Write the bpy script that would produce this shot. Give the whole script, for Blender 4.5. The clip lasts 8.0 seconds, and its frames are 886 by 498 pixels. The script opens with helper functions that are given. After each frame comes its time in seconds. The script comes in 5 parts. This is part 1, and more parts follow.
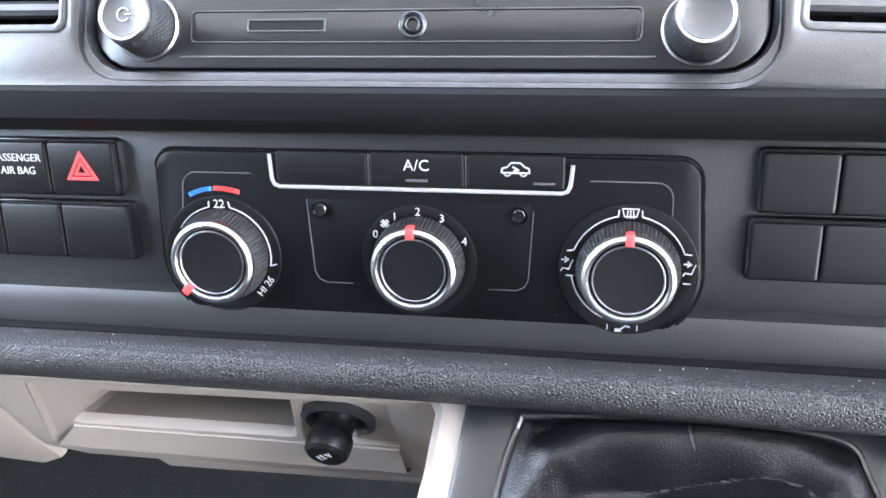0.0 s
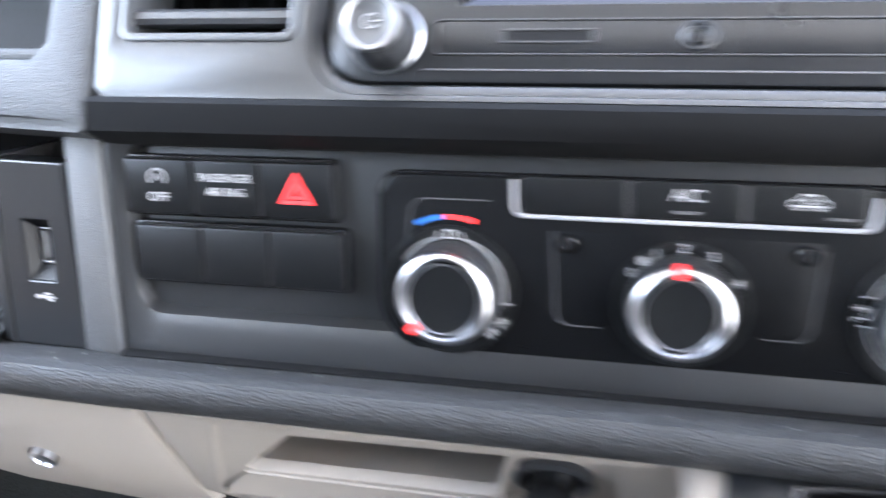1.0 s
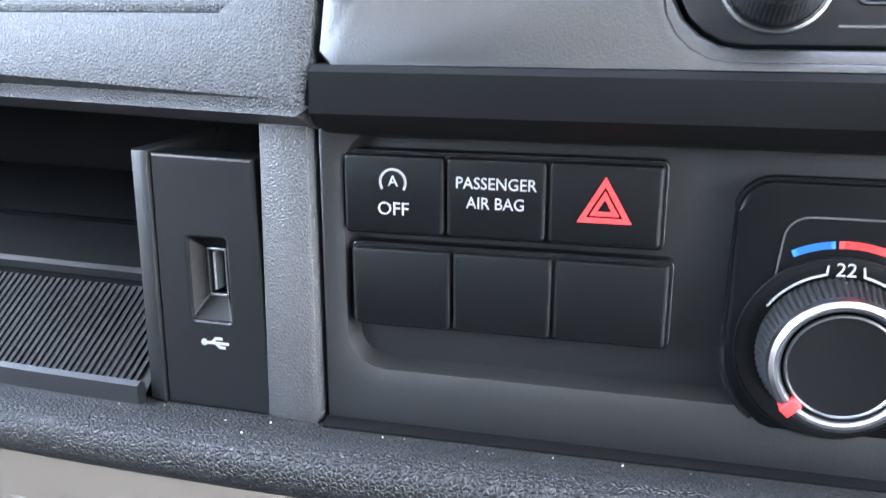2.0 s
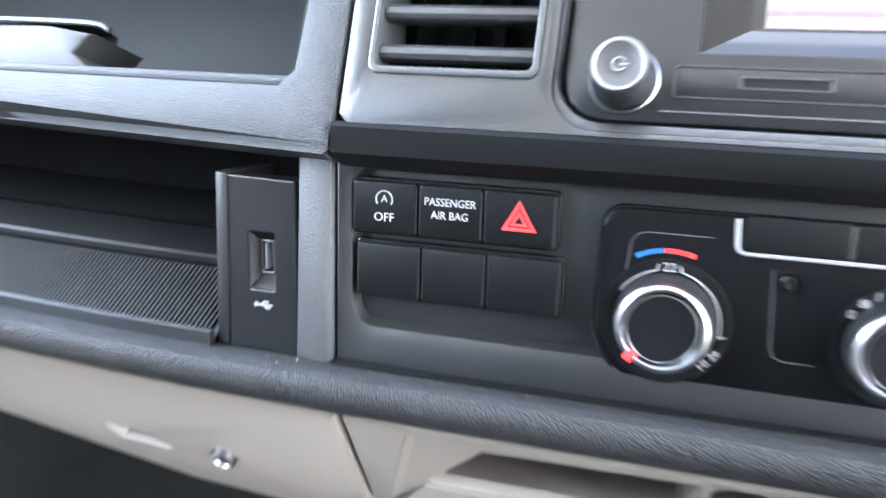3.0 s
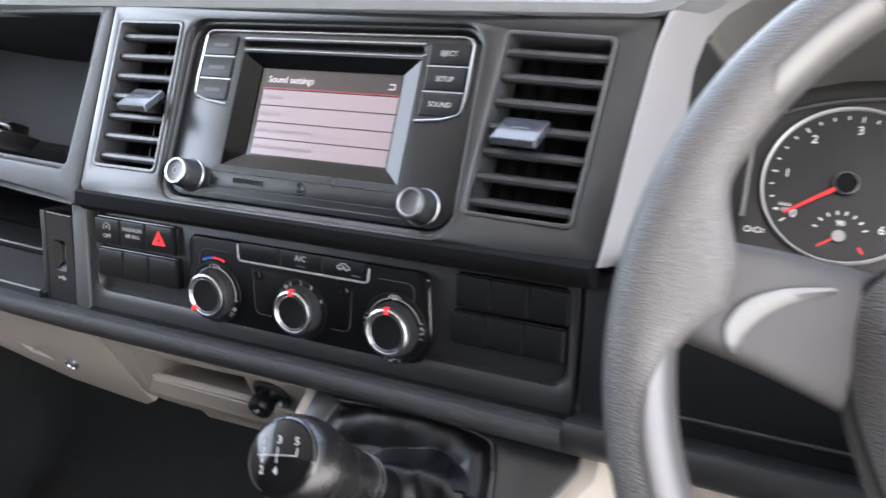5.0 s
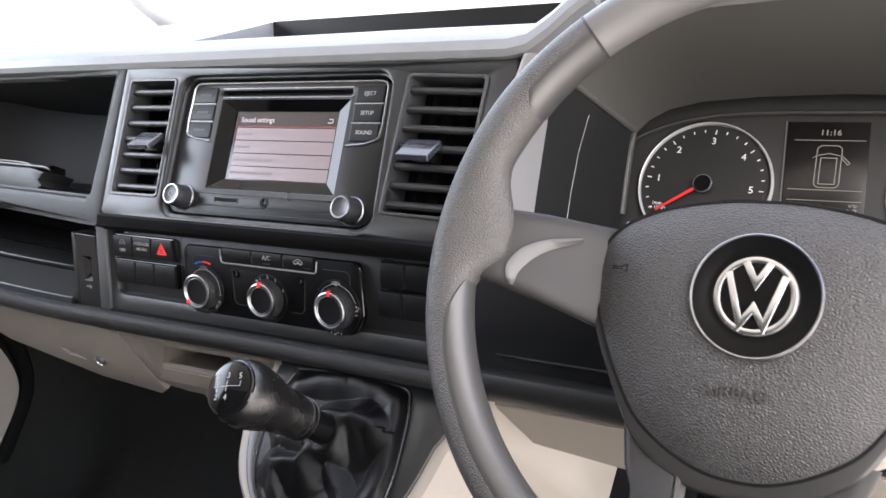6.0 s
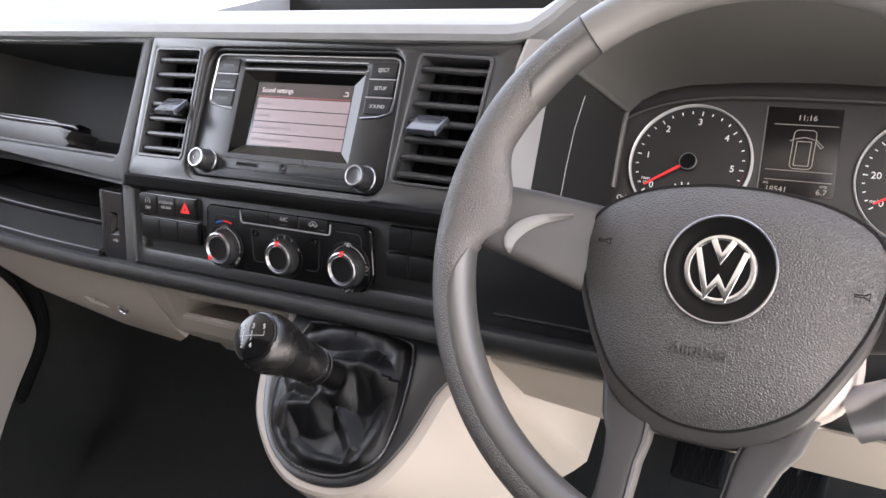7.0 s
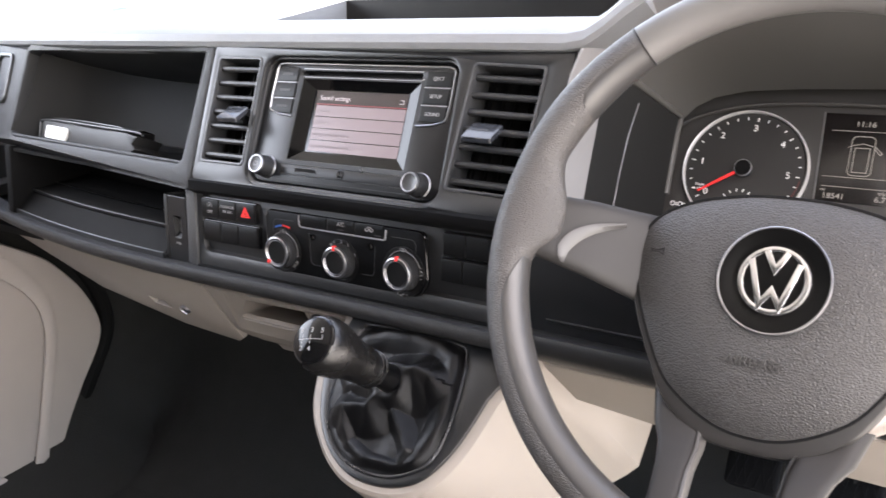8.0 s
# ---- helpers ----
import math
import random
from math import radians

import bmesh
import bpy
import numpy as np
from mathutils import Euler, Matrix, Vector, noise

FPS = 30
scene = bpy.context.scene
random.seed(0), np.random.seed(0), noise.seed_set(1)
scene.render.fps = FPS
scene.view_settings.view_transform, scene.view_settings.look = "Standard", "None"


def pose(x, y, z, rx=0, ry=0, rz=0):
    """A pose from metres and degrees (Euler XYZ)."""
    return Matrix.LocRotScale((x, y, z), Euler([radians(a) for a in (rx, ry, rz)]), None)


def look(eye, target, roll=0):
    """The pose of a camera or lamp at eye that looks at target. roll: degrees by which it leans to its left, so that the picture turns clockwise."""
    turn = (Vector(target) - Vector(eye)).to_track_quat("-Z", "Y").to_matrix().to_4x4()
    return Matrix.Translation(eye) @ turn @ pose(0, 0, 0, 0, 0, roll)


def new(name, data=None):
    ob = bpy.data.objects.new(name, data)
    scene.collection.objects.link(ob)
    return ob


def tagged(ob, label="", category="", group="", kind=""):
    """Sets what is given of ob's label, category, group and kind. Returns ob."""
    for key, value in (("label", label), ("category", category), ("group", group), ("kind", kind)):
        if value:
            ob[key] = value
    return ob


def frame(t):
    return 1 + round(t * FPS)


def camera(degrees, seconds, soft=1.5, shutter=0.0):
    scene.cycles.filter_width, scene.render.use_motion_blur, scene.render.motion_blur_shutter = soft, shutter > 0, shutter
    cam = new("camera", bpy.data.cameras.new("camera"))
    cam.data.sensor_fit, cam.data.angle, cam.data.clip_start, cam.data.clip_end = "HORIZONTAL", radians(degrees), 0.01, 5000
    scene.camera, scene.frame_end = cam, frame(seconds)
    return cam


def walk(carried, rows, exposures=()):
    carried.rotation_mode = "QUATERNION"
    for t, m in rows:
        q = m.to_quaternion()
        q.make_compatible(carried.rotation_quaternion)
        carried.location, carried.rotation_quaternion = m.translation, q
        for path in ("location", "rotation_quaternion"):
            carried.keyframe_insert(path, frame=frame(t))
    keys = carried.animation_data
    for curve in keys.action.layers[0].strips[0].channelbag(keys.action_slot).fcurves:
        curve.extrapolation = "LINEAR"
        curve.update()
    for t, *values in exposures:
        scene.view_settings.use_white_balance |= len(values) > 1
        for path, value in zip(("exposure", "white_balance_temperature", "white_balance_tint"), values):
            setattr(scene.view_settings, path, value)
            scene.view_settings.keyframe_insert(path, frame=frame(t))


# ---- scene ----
cam = camera(54.3, 8.0, shutter=0.5)
PATH = [
    (0, (0.071, -0.319, 0.809), (-0.293, 1.546, 0.186), -1.1),
    (0.5, (0.071, -0.32, 0.802), (-0.278, 1.567, 0.238), -0.8),
    (1, (-0.008, -0.298, 0.798), (-0.494, 1.564, 0.262), -0.6),
    (1.5, (-0.128, -0.225, 0.782), (-0.609, 1.625, 0.189), -0.2),
    (2.8, (-0.095, -0.286, 0.788), (-0.645, 1.588, 0.358), 1.2),
    (3, (-0.061, -0.334, 0.797), (-0.686, 1.512, 0.349), 1.8),
    (3.5, (0.059, -0.438, 0.847), (-0.711, 1.326, 0.305), 2.0),
    (4, (0.181, -0.478, 0.873), (-0.657, 1.257, 0.337), 0.2),
    (4.5, (0.28, -0.473, 0.891), (-0.551, 1.274, 0.394), -1.4),
    (5, (0.374, -0.5, 0.895), (-0.522, 1.226, 0.427), 1.8),
    (6.3, (0.562, -0.617, 0.891), (-0.463, 1.064, 0.537), -1.2),
    (6.5, (0.551, -0.624, 0.894), (-0.438, 1.071, 0.507), -0.2),
    (7, (0.576, -0.659, 0.911), (-0.418, 1.015, 0.451), 0.8),
    (7.5, (0.583, -0.669, 0.92), (-0.434, 0.986, 0.443), 0.8),
    (8, (0.58, -0.67, 0.921), (-0.513, 0.939, 0.456), 0.3),
]
TILT = Matrix.Translation((0, 0, 0.7)) @ Matrix.Rotation(radians(-8.0), 4, "X") @ Matrix.Translation((0, 0, -0.7))
walk(cam, [(t, TILT @ look(eye, target, roll)) for t, eye, target, roll in PATH],
     exposures=[(0, 4.88, 6200, 10), (1, 4.80, 6150, 10), (1.6, 4.60, 6000, 9), (3, 4.84, 6050, 8), (3.5, 4.46, 6050, 6), (4.2, 4.42, 6250, 6), (4.5, 4.15, 6350, 8), (5, 3.36, 6600, 11), (6.5, 2.84, 7050, 14), (7, 2.94, 7100, 15), (8, 2.98, 7100, 15)])

# ---- world and light ----
world = bpy.data.worlds.new("world")
scene.world = world
world.use_nodes = True
wn = world.node_tree.nodes
sky = wn.new("ShaderNodeTexSky")
sky.sky_type = "NISHITA"
sky.sun_disc = False
sky.sun_elevation, sky.sun_rotation = radians(71), radians(180)
wn["Background"].inputs[1].default_value = 0.15
world.node_tree.links.new(sky.outputs[0], wn["Background"].inputs[0])
sun_data = bpy.data.lights.new("sun", "SUN")
sun_data.energy, sun_data.angle, sun_data.color = 5.0, radians(0.6), (1.0, 0.95, 0.88)
sun = new("sun", sun_data)
sun.matrix_world = look((0.0, -0.3256, 1.3455), (0, 0, 0.4))


def window_light(name, eye, target, wide, high, watts, colour):
    """Daylight in an opening of the cab."""
    lamp = bpy.data.lights.new(name, "AREA")
    lamp.shape, lamp.size, lamp.size_y, lamp.energy, lamp.color = "RECTANGLE", wide, high, watts, colour
    ob = new(name, lamp)
    ob.matrix_world = look(eye, target)
    return ob


window_light("driver_door_daylight", (0.87, -0.42, 1.08), (0.2, -0.36, 0.86), 0.80, 0.70, 2.4, (1.0, 0.91, 0.83))
window_light("windscreen_daylight", (0.0, 0.42, 1.22), (0.0, 0.05, 0.66), 1.45, 0.90, 1.8, (0.92, 0.96, 1.0))
window_light("passenger_window_daylight", (-1.02, -0.38, 1.18), (0, -0.34, 1.02), 1.05, 0.55, 2.15, (0.90, 0.95, 1.0))


# ---- materials ----
def material(name, colour, rough=0.5, metal=0.0, vary=0.0, vary_scale=40.0, bump=0.0, bump_scale=600.0, kind="noise", emit=0.0, coat=0.0, spec=0.5):
    m = bpy.data.materials.new(name)
    m.use_nodes = True
    nt = m.node_tree
    b = nt.nodes["Principled BSDF"]
    b.inputs["Base Color"].default_value = (*colour, 1)
    b.inputs["Roughness"].default_value = rough
    b.inputs["Metallic"].default_value = metal
    b.inputs["Specular IOR Level"].default_value = spec
    if coat:
        b.inputs["Coat Weight"].default_value = coat
        b.inputs["Coat Roughness"].default_value = 0.05
    co = nt.nodes.new("ShaderNodeTexCoord")
    if vary:
        n = nt.nodes.new("ShaderNodeTexNoise")
        n.inputs["Scale"].default_value = vary_scale
        n.inputs["Detail"].default_value = 8
        nt.links.new(co.outputs["Object"], n.inputs["Vector"])
        mix = nt.nodes.new("ShaderNodeMix")
        mix.data_type = "RGBA"
        mix.inputs[6].default_value = (*[c * (1 - vary) for c in colour], 1)
        mix.inputs[7].default_value = (*[min(1, c * (1 + vary)) for c in colour], 1)
        nt.links.new(n.outputs[0], mix.inputs[0])
        nt.links.new(mix.outputs[2], b.inputs["Base Color"])
        r = nt.nodes.new("ShaderNodeMapRange")
        r.inputs["From Min"].default_value, r.inputs["From Max"].default_value = 0.1, 0.9
        r.inputs["To Min"].default_value, r.inputs["To Max"].default_value = max(0.02, rough - 0.3 * vary), min(1, rough + 0.3 * vary)
        nt.links.new(n.outputs[0], r.inputs[0])
        nt.links.new(r.outputs[0], b.inputs["Roughness"])
    if bump:
        if kind == "leather":
            t = nt.nodes.new("ShaderNodeTexVoronoi")
            t.feature = "DISTANCE_TO_EDGE"
            warp = nt.nodes.new("ShaderNodeTexNoise")
            warp.inputs["Scale"].default_value = bump_scale * 0.45
            add = nt.nodes.new("ShaderNodeVectorMath")
            add.operation = "MULTIPLY_ADD"
            add.inputs[1].default_value = (0.8 / bump_scale,) * 3
            nt.links.new(co.outputs["Object"], warp.inputs["Vector"])
            nt.links.new(warp.outputs[1], add.inputs[0])
            nt.links.new(co.outputs["Object"], add.inputs[2])
            nt.links.new(add.outputs[0], t.inputs["Vector"])
        else:
            t = nt.nodes.new("ShaderNodeTexNoise")
            t.inputs["Detail"].default_value = 3
            nt.links.new(co.outputs["Object"], t.inputs["Vector"])
        t.inputs["Scale"].default_value = bump_scale
        bn = nt.nodes.new("ShaderNodeBump")
        bn.inputs["Strength"].default_value = bump
        bn.inputs["Distance"].default_value = (0.34 if kind == "leather" else 0.6) / bump_scale
        if kind == "leather":
            crease = nt.nodes.new("ShaderNodeMapRange")
            crease.interpolation_type = "SMOOTHSTEP"
            crease.inputs["From Max"].default_value = 0.30
            nt.links.new(t.outputs[0], crease.inputs[0])
            nt.links.new(crease.outputs[0], bn.inputs["Height"])
        else:
            nt.links.new(t.outputs[0], bn.inputs["Height"])
        nt.links.new(bn.outputs[0], b.inputs["Normal"])
    if emit:
        b.inputs["Emission Color"].default_value = (*colour, 1)
        b.inputs["Emission Strength"].default_value = emit * 0.56
    return m


DASH = material("grained_grey_plastic", (0.0086, 0.0090, 0.0097), 0.36, vary=0.18, vary_scale=14, bump=0.25, bump_scale=1500, spec=0.52)
VENT = material("vent_plastic", (0.015, 0.0156, 0.0168), 0.38, vary=0.15, vary_scale=20, bump=0.1, bump_scale=1800, spec=0.5)
# lighter than the slats: the rim's edge highlight is in the colour
VENTEDGE = material("vent_edge_highlight", (0.030, 0.0310, 0.0328), 0.30, vary=0.1, vary_scale=20, bump=0.05, bump_scale=1800)
UPRIGHT = material("lit_grained_upright", (0.046, 0.0472, 0.0490), 0.44, vary=0.15, vary_scale=60, bump=0.35, bump_scale=900, kind="leather")
# pale grey holds the windscreen daylight that falls on the dash top
TOPPAD = material("lit_soft_top_grain", (0.150, 0.154, 0.160), 0.46, vary=0.12, vary_scale=60, bump=0.42, bump_scale=800, kind="leather")
SILL = material("grained_shelf_frame", (0.0165, 0.0171, 0.0180), 0.50, vary=0.15, vary_scale=60, bump=0.55, bump_scale=950, kind="leather", spec=0.36)
PAD = material("soft_leather_grain", (0.0128, 0.0133, 0.0143), 0.48, vary=0.2, vary_scale=60, bump=1.0, bump_scale=680, kind="leather", spec=0.32)
BLACK = material("satin_black_plastic", (0.0022, 0.0023, 0.0026), 0.36, vary=0.15, vary_scale=20, bump=0.06, bump_scale=2500, spec=0.13)
FACE = material("radio_face_plastic", (0.0062, 0.0065, 0.0072), 0.30, vary=0.15, vary_scale=20, bump=0.04, bump_scale=2500, spec=0.34)
# near-black so that undercut and rail gap carry their shade in the colour
UNDER = material("undercut_shade_black", (0.0014, 0.0015, 0.0018), 0.75, vary=0.1, vary_scale=20, spec=0.12)
DIALTOP = material("dished_dial_face", (0.022, 0.0224, 0.0235), 0.34, vary=0.1, vary_scale=60, bump=0.03, bump_scale=2500)
PLATE = material("satin_console_plate", (0.0058, 0.0064, 0.0076), 0.30, vary=0.15, vary_scale=14, bump=0.10, bump_scale=1500, spec=0.38)
SWITCH = material("fine_black_plastic", (0.0026, 0.0028, 0.0031), 0.38, vary=0.12, vary_scale=25, bump=0.05, bump_scale=3000, spec=0.26)
GLOSS = material("gloss_black", (0.004, 0.004, 0.0045), 0.10, vary=0.2, vary_scale=30)
FRAME = material("deep_gloss_black", (0.0014, 0.0014, 0.0016), 0.04, vary=0.1, vary_scale=30, spec=0.24)
PATENT = material("shiny_black_leather", (0.006, 0.0058, 0.0058), 0.26, vary=0.3, vary_scale=60, bump=0.18, bump_scale=700, kind="leather")
# near-black: recess shade as colour, and also small black trim
DARK = material("recess_shade_and_black_trim", (0.0026, 0.0026, 0.0028), 0.8, vary=0.2, vary_scale=20, bump=0.1, bump_scale=900, spec=0.15)
CHROME = material("satin_chrome", (0.30, 0.30, 0.31), 0.30, metal=1.0, vary=0.10, vary_scale=90)
SILVER = material("silver_paint", (0.30, 0.30, 0.31), 0.35, metal=0.6, vary=0.05, vary_scale=60)
# darkened plastic: the shade inside the shelf is put into the colour
SHELF = material("shaded_inner_plastic", (0.012, 0.0123, 0.0122), 0.6, vary=0.15, vary_scale=14, bump=0.2, bump_scale=1300, spec=0.18)
# brownish hood plastic, raised in tone to carry the veiling glare
HOOD = material("brownish_hood_with_glare", (0.060, 0.0584, 0.0550), 0.55, vary=0.1, vary_scale=20, bump=0.15, bump_scale=1500)
SPOKE = material("smooth_spoke_plastic", (0.0205, 0.0196, 0.0191), 0.46, vary=0.1, vary_scale=25, bump=0.08, bump_scale=1500, spec=0.18)
LOWER = material("dark_panel_plastic", (0.0060, 0.0062, 0.0067), 0.42, vary=0.15, vary_scale=14, bump=0.2, bump_scale=1500, spec=0.60)
TRIM = material("taupe_door_plastic", (0.320, 0.284, 0.262), 0.55, vary=0.07, vary_scale=12, bump=0.2, bump_scale=1300)
# paler than the dash: light from the driver's door is in this colour
CHEEK = material("lit_grey_satin_plastic", (0.130, 0.1275, 0.1285), 0.36, vary=0.08, vary_scale=20, bump=0.1, bump_scale=1500)
INLAY = material("lit_upper_rim_grey", (0.080, 0.0777, 0.0758), 0.42, vary=0.1, vary_scale=30, bump=0.06, bump_scale=1500)
BEIGE = material("beige_plastic", (0.212, 0.186, 0.161), 0.55, vary=0.07, vary_scale=12, bump=0.2, bump_scale=1300)
RED = material("red_print", (0.85, 0.03, 0.03), 0.5, vary=0.05)
BLUE = material("blue_print", (0.02, 0.12, 0.42), 0.5, vary=0.05)
WHITE = material("white_print", (0.24, 0.24, 0.245), 0.6, vary=0.04)
PAINT = material("silver_rim_paint", (0.20, 0.20, 0.21), 0.38, metal=0.25, vary=0.05, vary_scale=60)
CLUSTER = material("warm_grey_plastic", (0.029, 0.0278, 0.0264), 0.5, vary=0.08, vary_scale=20, bump=0.15, bump_scale=1500)
GAUGE = material("matt_gauge_black", (0.012, 0.0117, 0.0113), 0.5, vary=0.05, vary_scale=30)
BRIGHT = material("bright_white_print", (0.78, 0.78, 0.77), 0.6, vary=0.04)
GREY = material("grey_print_and_glint", (0.03, 0.03, 0.032), 0.6, vary=0.04)
CARPET = material("black_carpet", (0.0044, 0.0044, 0.0039), 0.95, vary=0.35, vary_scale=25, bump=0.8, bump_scale=350)
RUBBER = material("ribbed_rubber", (0.0030, 0.0030, 0.0033), 0.6, vary=0.2, vary_scale=50, bump=0.1, bump_scale=900, spec=0.14)
LEATHER = material("black_leather", (0.0022, 0.0022, 0.0025), 0.31, vary=0.15, vary_scale=30, bump=0.25, bump_scale=1000, kind="leather", spec=0.19)
WHEELSKIN = material("wheel_polyurethane", (0.0430, 0.0402, 0.0386), 0.44, vary=0.15, vary_scale=20, bump=0.5, bump_scale=620, kind="leather", spec=0.40)
HUBSKIN = material("airbag_cover_grain", (0.0250, 0.0240, 0.0236), 0.42, vary=0.14, vary_scale=20, bump=0.50, bump_scale=540, kind="leather", spec=0.45)
SCREEN_ON = material("lit_display_row", (0.088, 0.070, 0.078), 0.25, emit=0.45, vary=0.05, vary_scale=9)
SCREEN_OFF = material("dark_display", (0.010, 0.006, 0.007), 0.15, emit=0.35, vary=0.2, vary_scale=9)
ROOF = material("grey_headliner", (0.54, 0.535, 0.525), 0.9, vary=0.08, vary_scale=30, bump=0.3, bump_scale=500)
STEEL = material("worn_steel", (0.25, 0.25, 0.25), 0.35, metal=1.0, vary=0.2, vary_scale=80)
LINER = material("dark_bulkhead_felt", (0.020, 0.020, 0.020), 0.95, vary=0.2, vary_scale=30, bump=0.4, bump_scale=300)
PAPER = material("white_paper", (0.8, 0.8, 0.78), 0.7, vary=0.04, vary_scale=30)
GROUND = material("pale_concrete", (0.50, 0.48, 0.45), 0.9, vary=0.25, vary_scale=3, bump=0.3, bump_scale=60)


# ---- mesh tools ----
def bend(me):
    """The dashboard's plan: it falls back towards the passenger door; then the whole set leans."""
    for v in me.vertices:
        d = max(0.0, -0.22 - v.co.x)
        v.co.y += 0.25 * d * d
        if v.co.z < 0.756:
            v.co.y -= 0.02 * min(0.22, max(0.0, -v.co.x))
    me.transform(TILT)


def fall_back(bm):
    """The driver end of the centre bezel turns away from the cabin."""
    for v in bm.verts:
        t = min(1.0, max(0.0, (v.co.x - 0.125) / 0.105))
        v.co.z -= 0.012 * t * (2 - t) if t < 1 else 0.012
    return bm


def lean_in(pts):
    """The driver end of the bezel also narrows downwards."""
    return [(x + 0.075 * (v - 0.142) * min(1.0, max(0.0, (x - 0.13) / 0.012)), v) for x, v in pts]


def part(name, bm, mat, parent=None, label="", m=None, smooth=True, lean=True, angle=35):
    me = bpy.data.meshes.new(name)
    if isinstance(bm, bmesh.types.BMesh):
        bmesh.ops.recalc_face_normals(bm, faces=bm.faces)
        bm.to_mesh(me)
        bm.free()
    else:
        bpy.data.meshes.remove(me)
        me = bm
    if m is not None:
        me.transform(m)
    if lean:
        bend(me)
    me.materials.append(mat)
    if smooth:
        me.polygons.foreach_set("use_smooth", [True] * len(me.polygons))
        me.set_sharp_from_angle(angle=radians(angle))
    ob = new(name, me)
    if parent is not None:
        ob.parent = parent
    if label:
        ob["label"] = label
    return ob


def thing(name, label, category, group="", kind=""):
    return tagged(new(name), label, category, group, kind)


def frame_at(origin, up):
    """A frame whose first axis is the car's width, second runs up the face, third points out at the cabin."""
    v = Vector(up).normalized()
    u = Vector((1, 0, 0))
    w = u.cross(v)
    return Matrix(((u.x, v.x, w.x, origin[0]), (u.y, v.y, w.y, origin[1]), (u.z, v.z, w.z, origin[2]), (0, 0, 0, 1)))


FL = frame_at((0, -0.003, 0), (0, 0, 1))                 # lower panel: v is height
FU = frame_at((0, -0.018, 0.768), (0, 0.3134, 0.9496))   # upper bezel
FR = frame_at((0, 0, 0.80), (0, 0.3387, 0.9409))         # radio face
FB = frame_at((0, 0, 0.632), (0, -0.60, 0.80))           # beige lower face
FG = frame_at((0, -0.012, 0.637), (0, 0.7071, 0.7071))   # gear console slope
FW = frame_at((0.468, -0.155, 0.792), (0, 0.397, 0.918)) # steering wheel
FC = frame_at((0.463, 0.218, 0.803), (0, 0.40, 0.917)) @ Matrix.Scale(1.19, 4)  # instrument cluster


def rrect(x0, x1, y0, y1, r, n=5):
    pts = []
    for cx, cy, a in ((x1 - r, y1 - r, 0), (x0 + r, y1 - r, 90), (x0 + r, y0 + r, 180), (x1 - r, y0 + r, 270)):
        for k in range(n + 1):
            t = radians(a + 90 * k / n)
            pts.append((cx + r * math.cos(t), cy + r * math.sin(t)))
    return pts


def circle(cx, cy, r, n=48):
    return [(cx + r * math.cos(2 * math.pi * k / n), cy + r * math.sin(2 * math.pi * k / n)) for k in range(n)]


def area(pts):
    return 0.5 * sum(a[0] * b[1] - b[0] * a[1] for a, b in zip(pts, pts[1:] + pts[:1]))


def offset(pts, d):
    """Moves a closed outline inwards by d (outwards: minus)."""
    s = 1 if area(pts) > 0 else -1
    out = []
    n = len(pts)
    for k in range(n):
        p, q, r = Vector(pts[k - 1]), Vector(pts[k]), Vector(pts[(k + 1) % n])
        e, f = (q - p), (r - q)
        if e.length < 1e-9 or f.length < 1e-9:
            out.append(tuple(q))
            continue
        e.normalize(), f.normalize()
        n1, n2 = Vector((-e.y, e.x)) * s, Vector((-f.y, f.x)) * s
        b = n1 + n2
        b = b / max(0.4, b.length_squared / 2)
        out.append(tuple(q + b * d))
    return out


def ring_verts(bm, pts, w):
    return [bm.verts.new((p[0], p[1], w)) for p in pts]


def bridge(bm, a, b):
    n = len(a)
    for k in range(n):
        bm.faces.new((a[k], a[(k + 1) % n], b[(k + 1) % n], b[k]))


def plate(outer, holes=(), w0=-0.004, w1=0.0, soft=0.001, hole_soft=None, back=True):
    """A panel with rounded rims: w1 is its face, w0 its back."""
    bm = bmesh.new()
    hs = soft if hole_soft is None else hole_soft
    edges = []
    for pts, d in [(outer, soft)] + [(h, -hs) for h in holes]:
        f = abs(d)
        top = ring_verts(bm, offset(pts, d) if d else pts, w1)
        rows = [top]
        if d:
            rows.append(ring_verts(bm, offset(pts, d * 0.3), w1 - f * 0.3))
            rows.append(ring_verts(bm, pts, w1 - f))
        rows.append(ring_verts(bm, pts, w0))
        for a, b in zip(rows, rows[1:]):
            bridge(bm, a, b)
        n = len(top)
        for k in range(n):
            edges.append(bm.edges.get((top[k], top[(k + 1) % n])))
    bmesh.ops.triangle_fill(bm, use_beauty=True, use_dissolve=False, edges=edges, normal=(0, 0, 1))
    if back and not holes:
        bm.faces.new(rows[-1])
    return bm


def lathe(profile, n=48, cap=True, ripple=None):
    """Turned about the third axis; profile rows of radius and height."""
    bm = bmesh.new()
    rows = []
    for i, (r, w) in enumerate(profile):
        row = []
        for k in range(n):
            t = 2 * math.pi * k / n
            rr = r + (ripple(i, k) if ripple else 0)
            row.append(bm.verts.new((rr * math.cos(t), rr * math.sin(t), w)))
        rows.append(row)
    for a, b in zip(rows, rows[1:]):
        bridge(bm, a, b)
    if cap:
        bm.faces.new(rows[0]), bm.faces.new(rows[-1])
    return bm


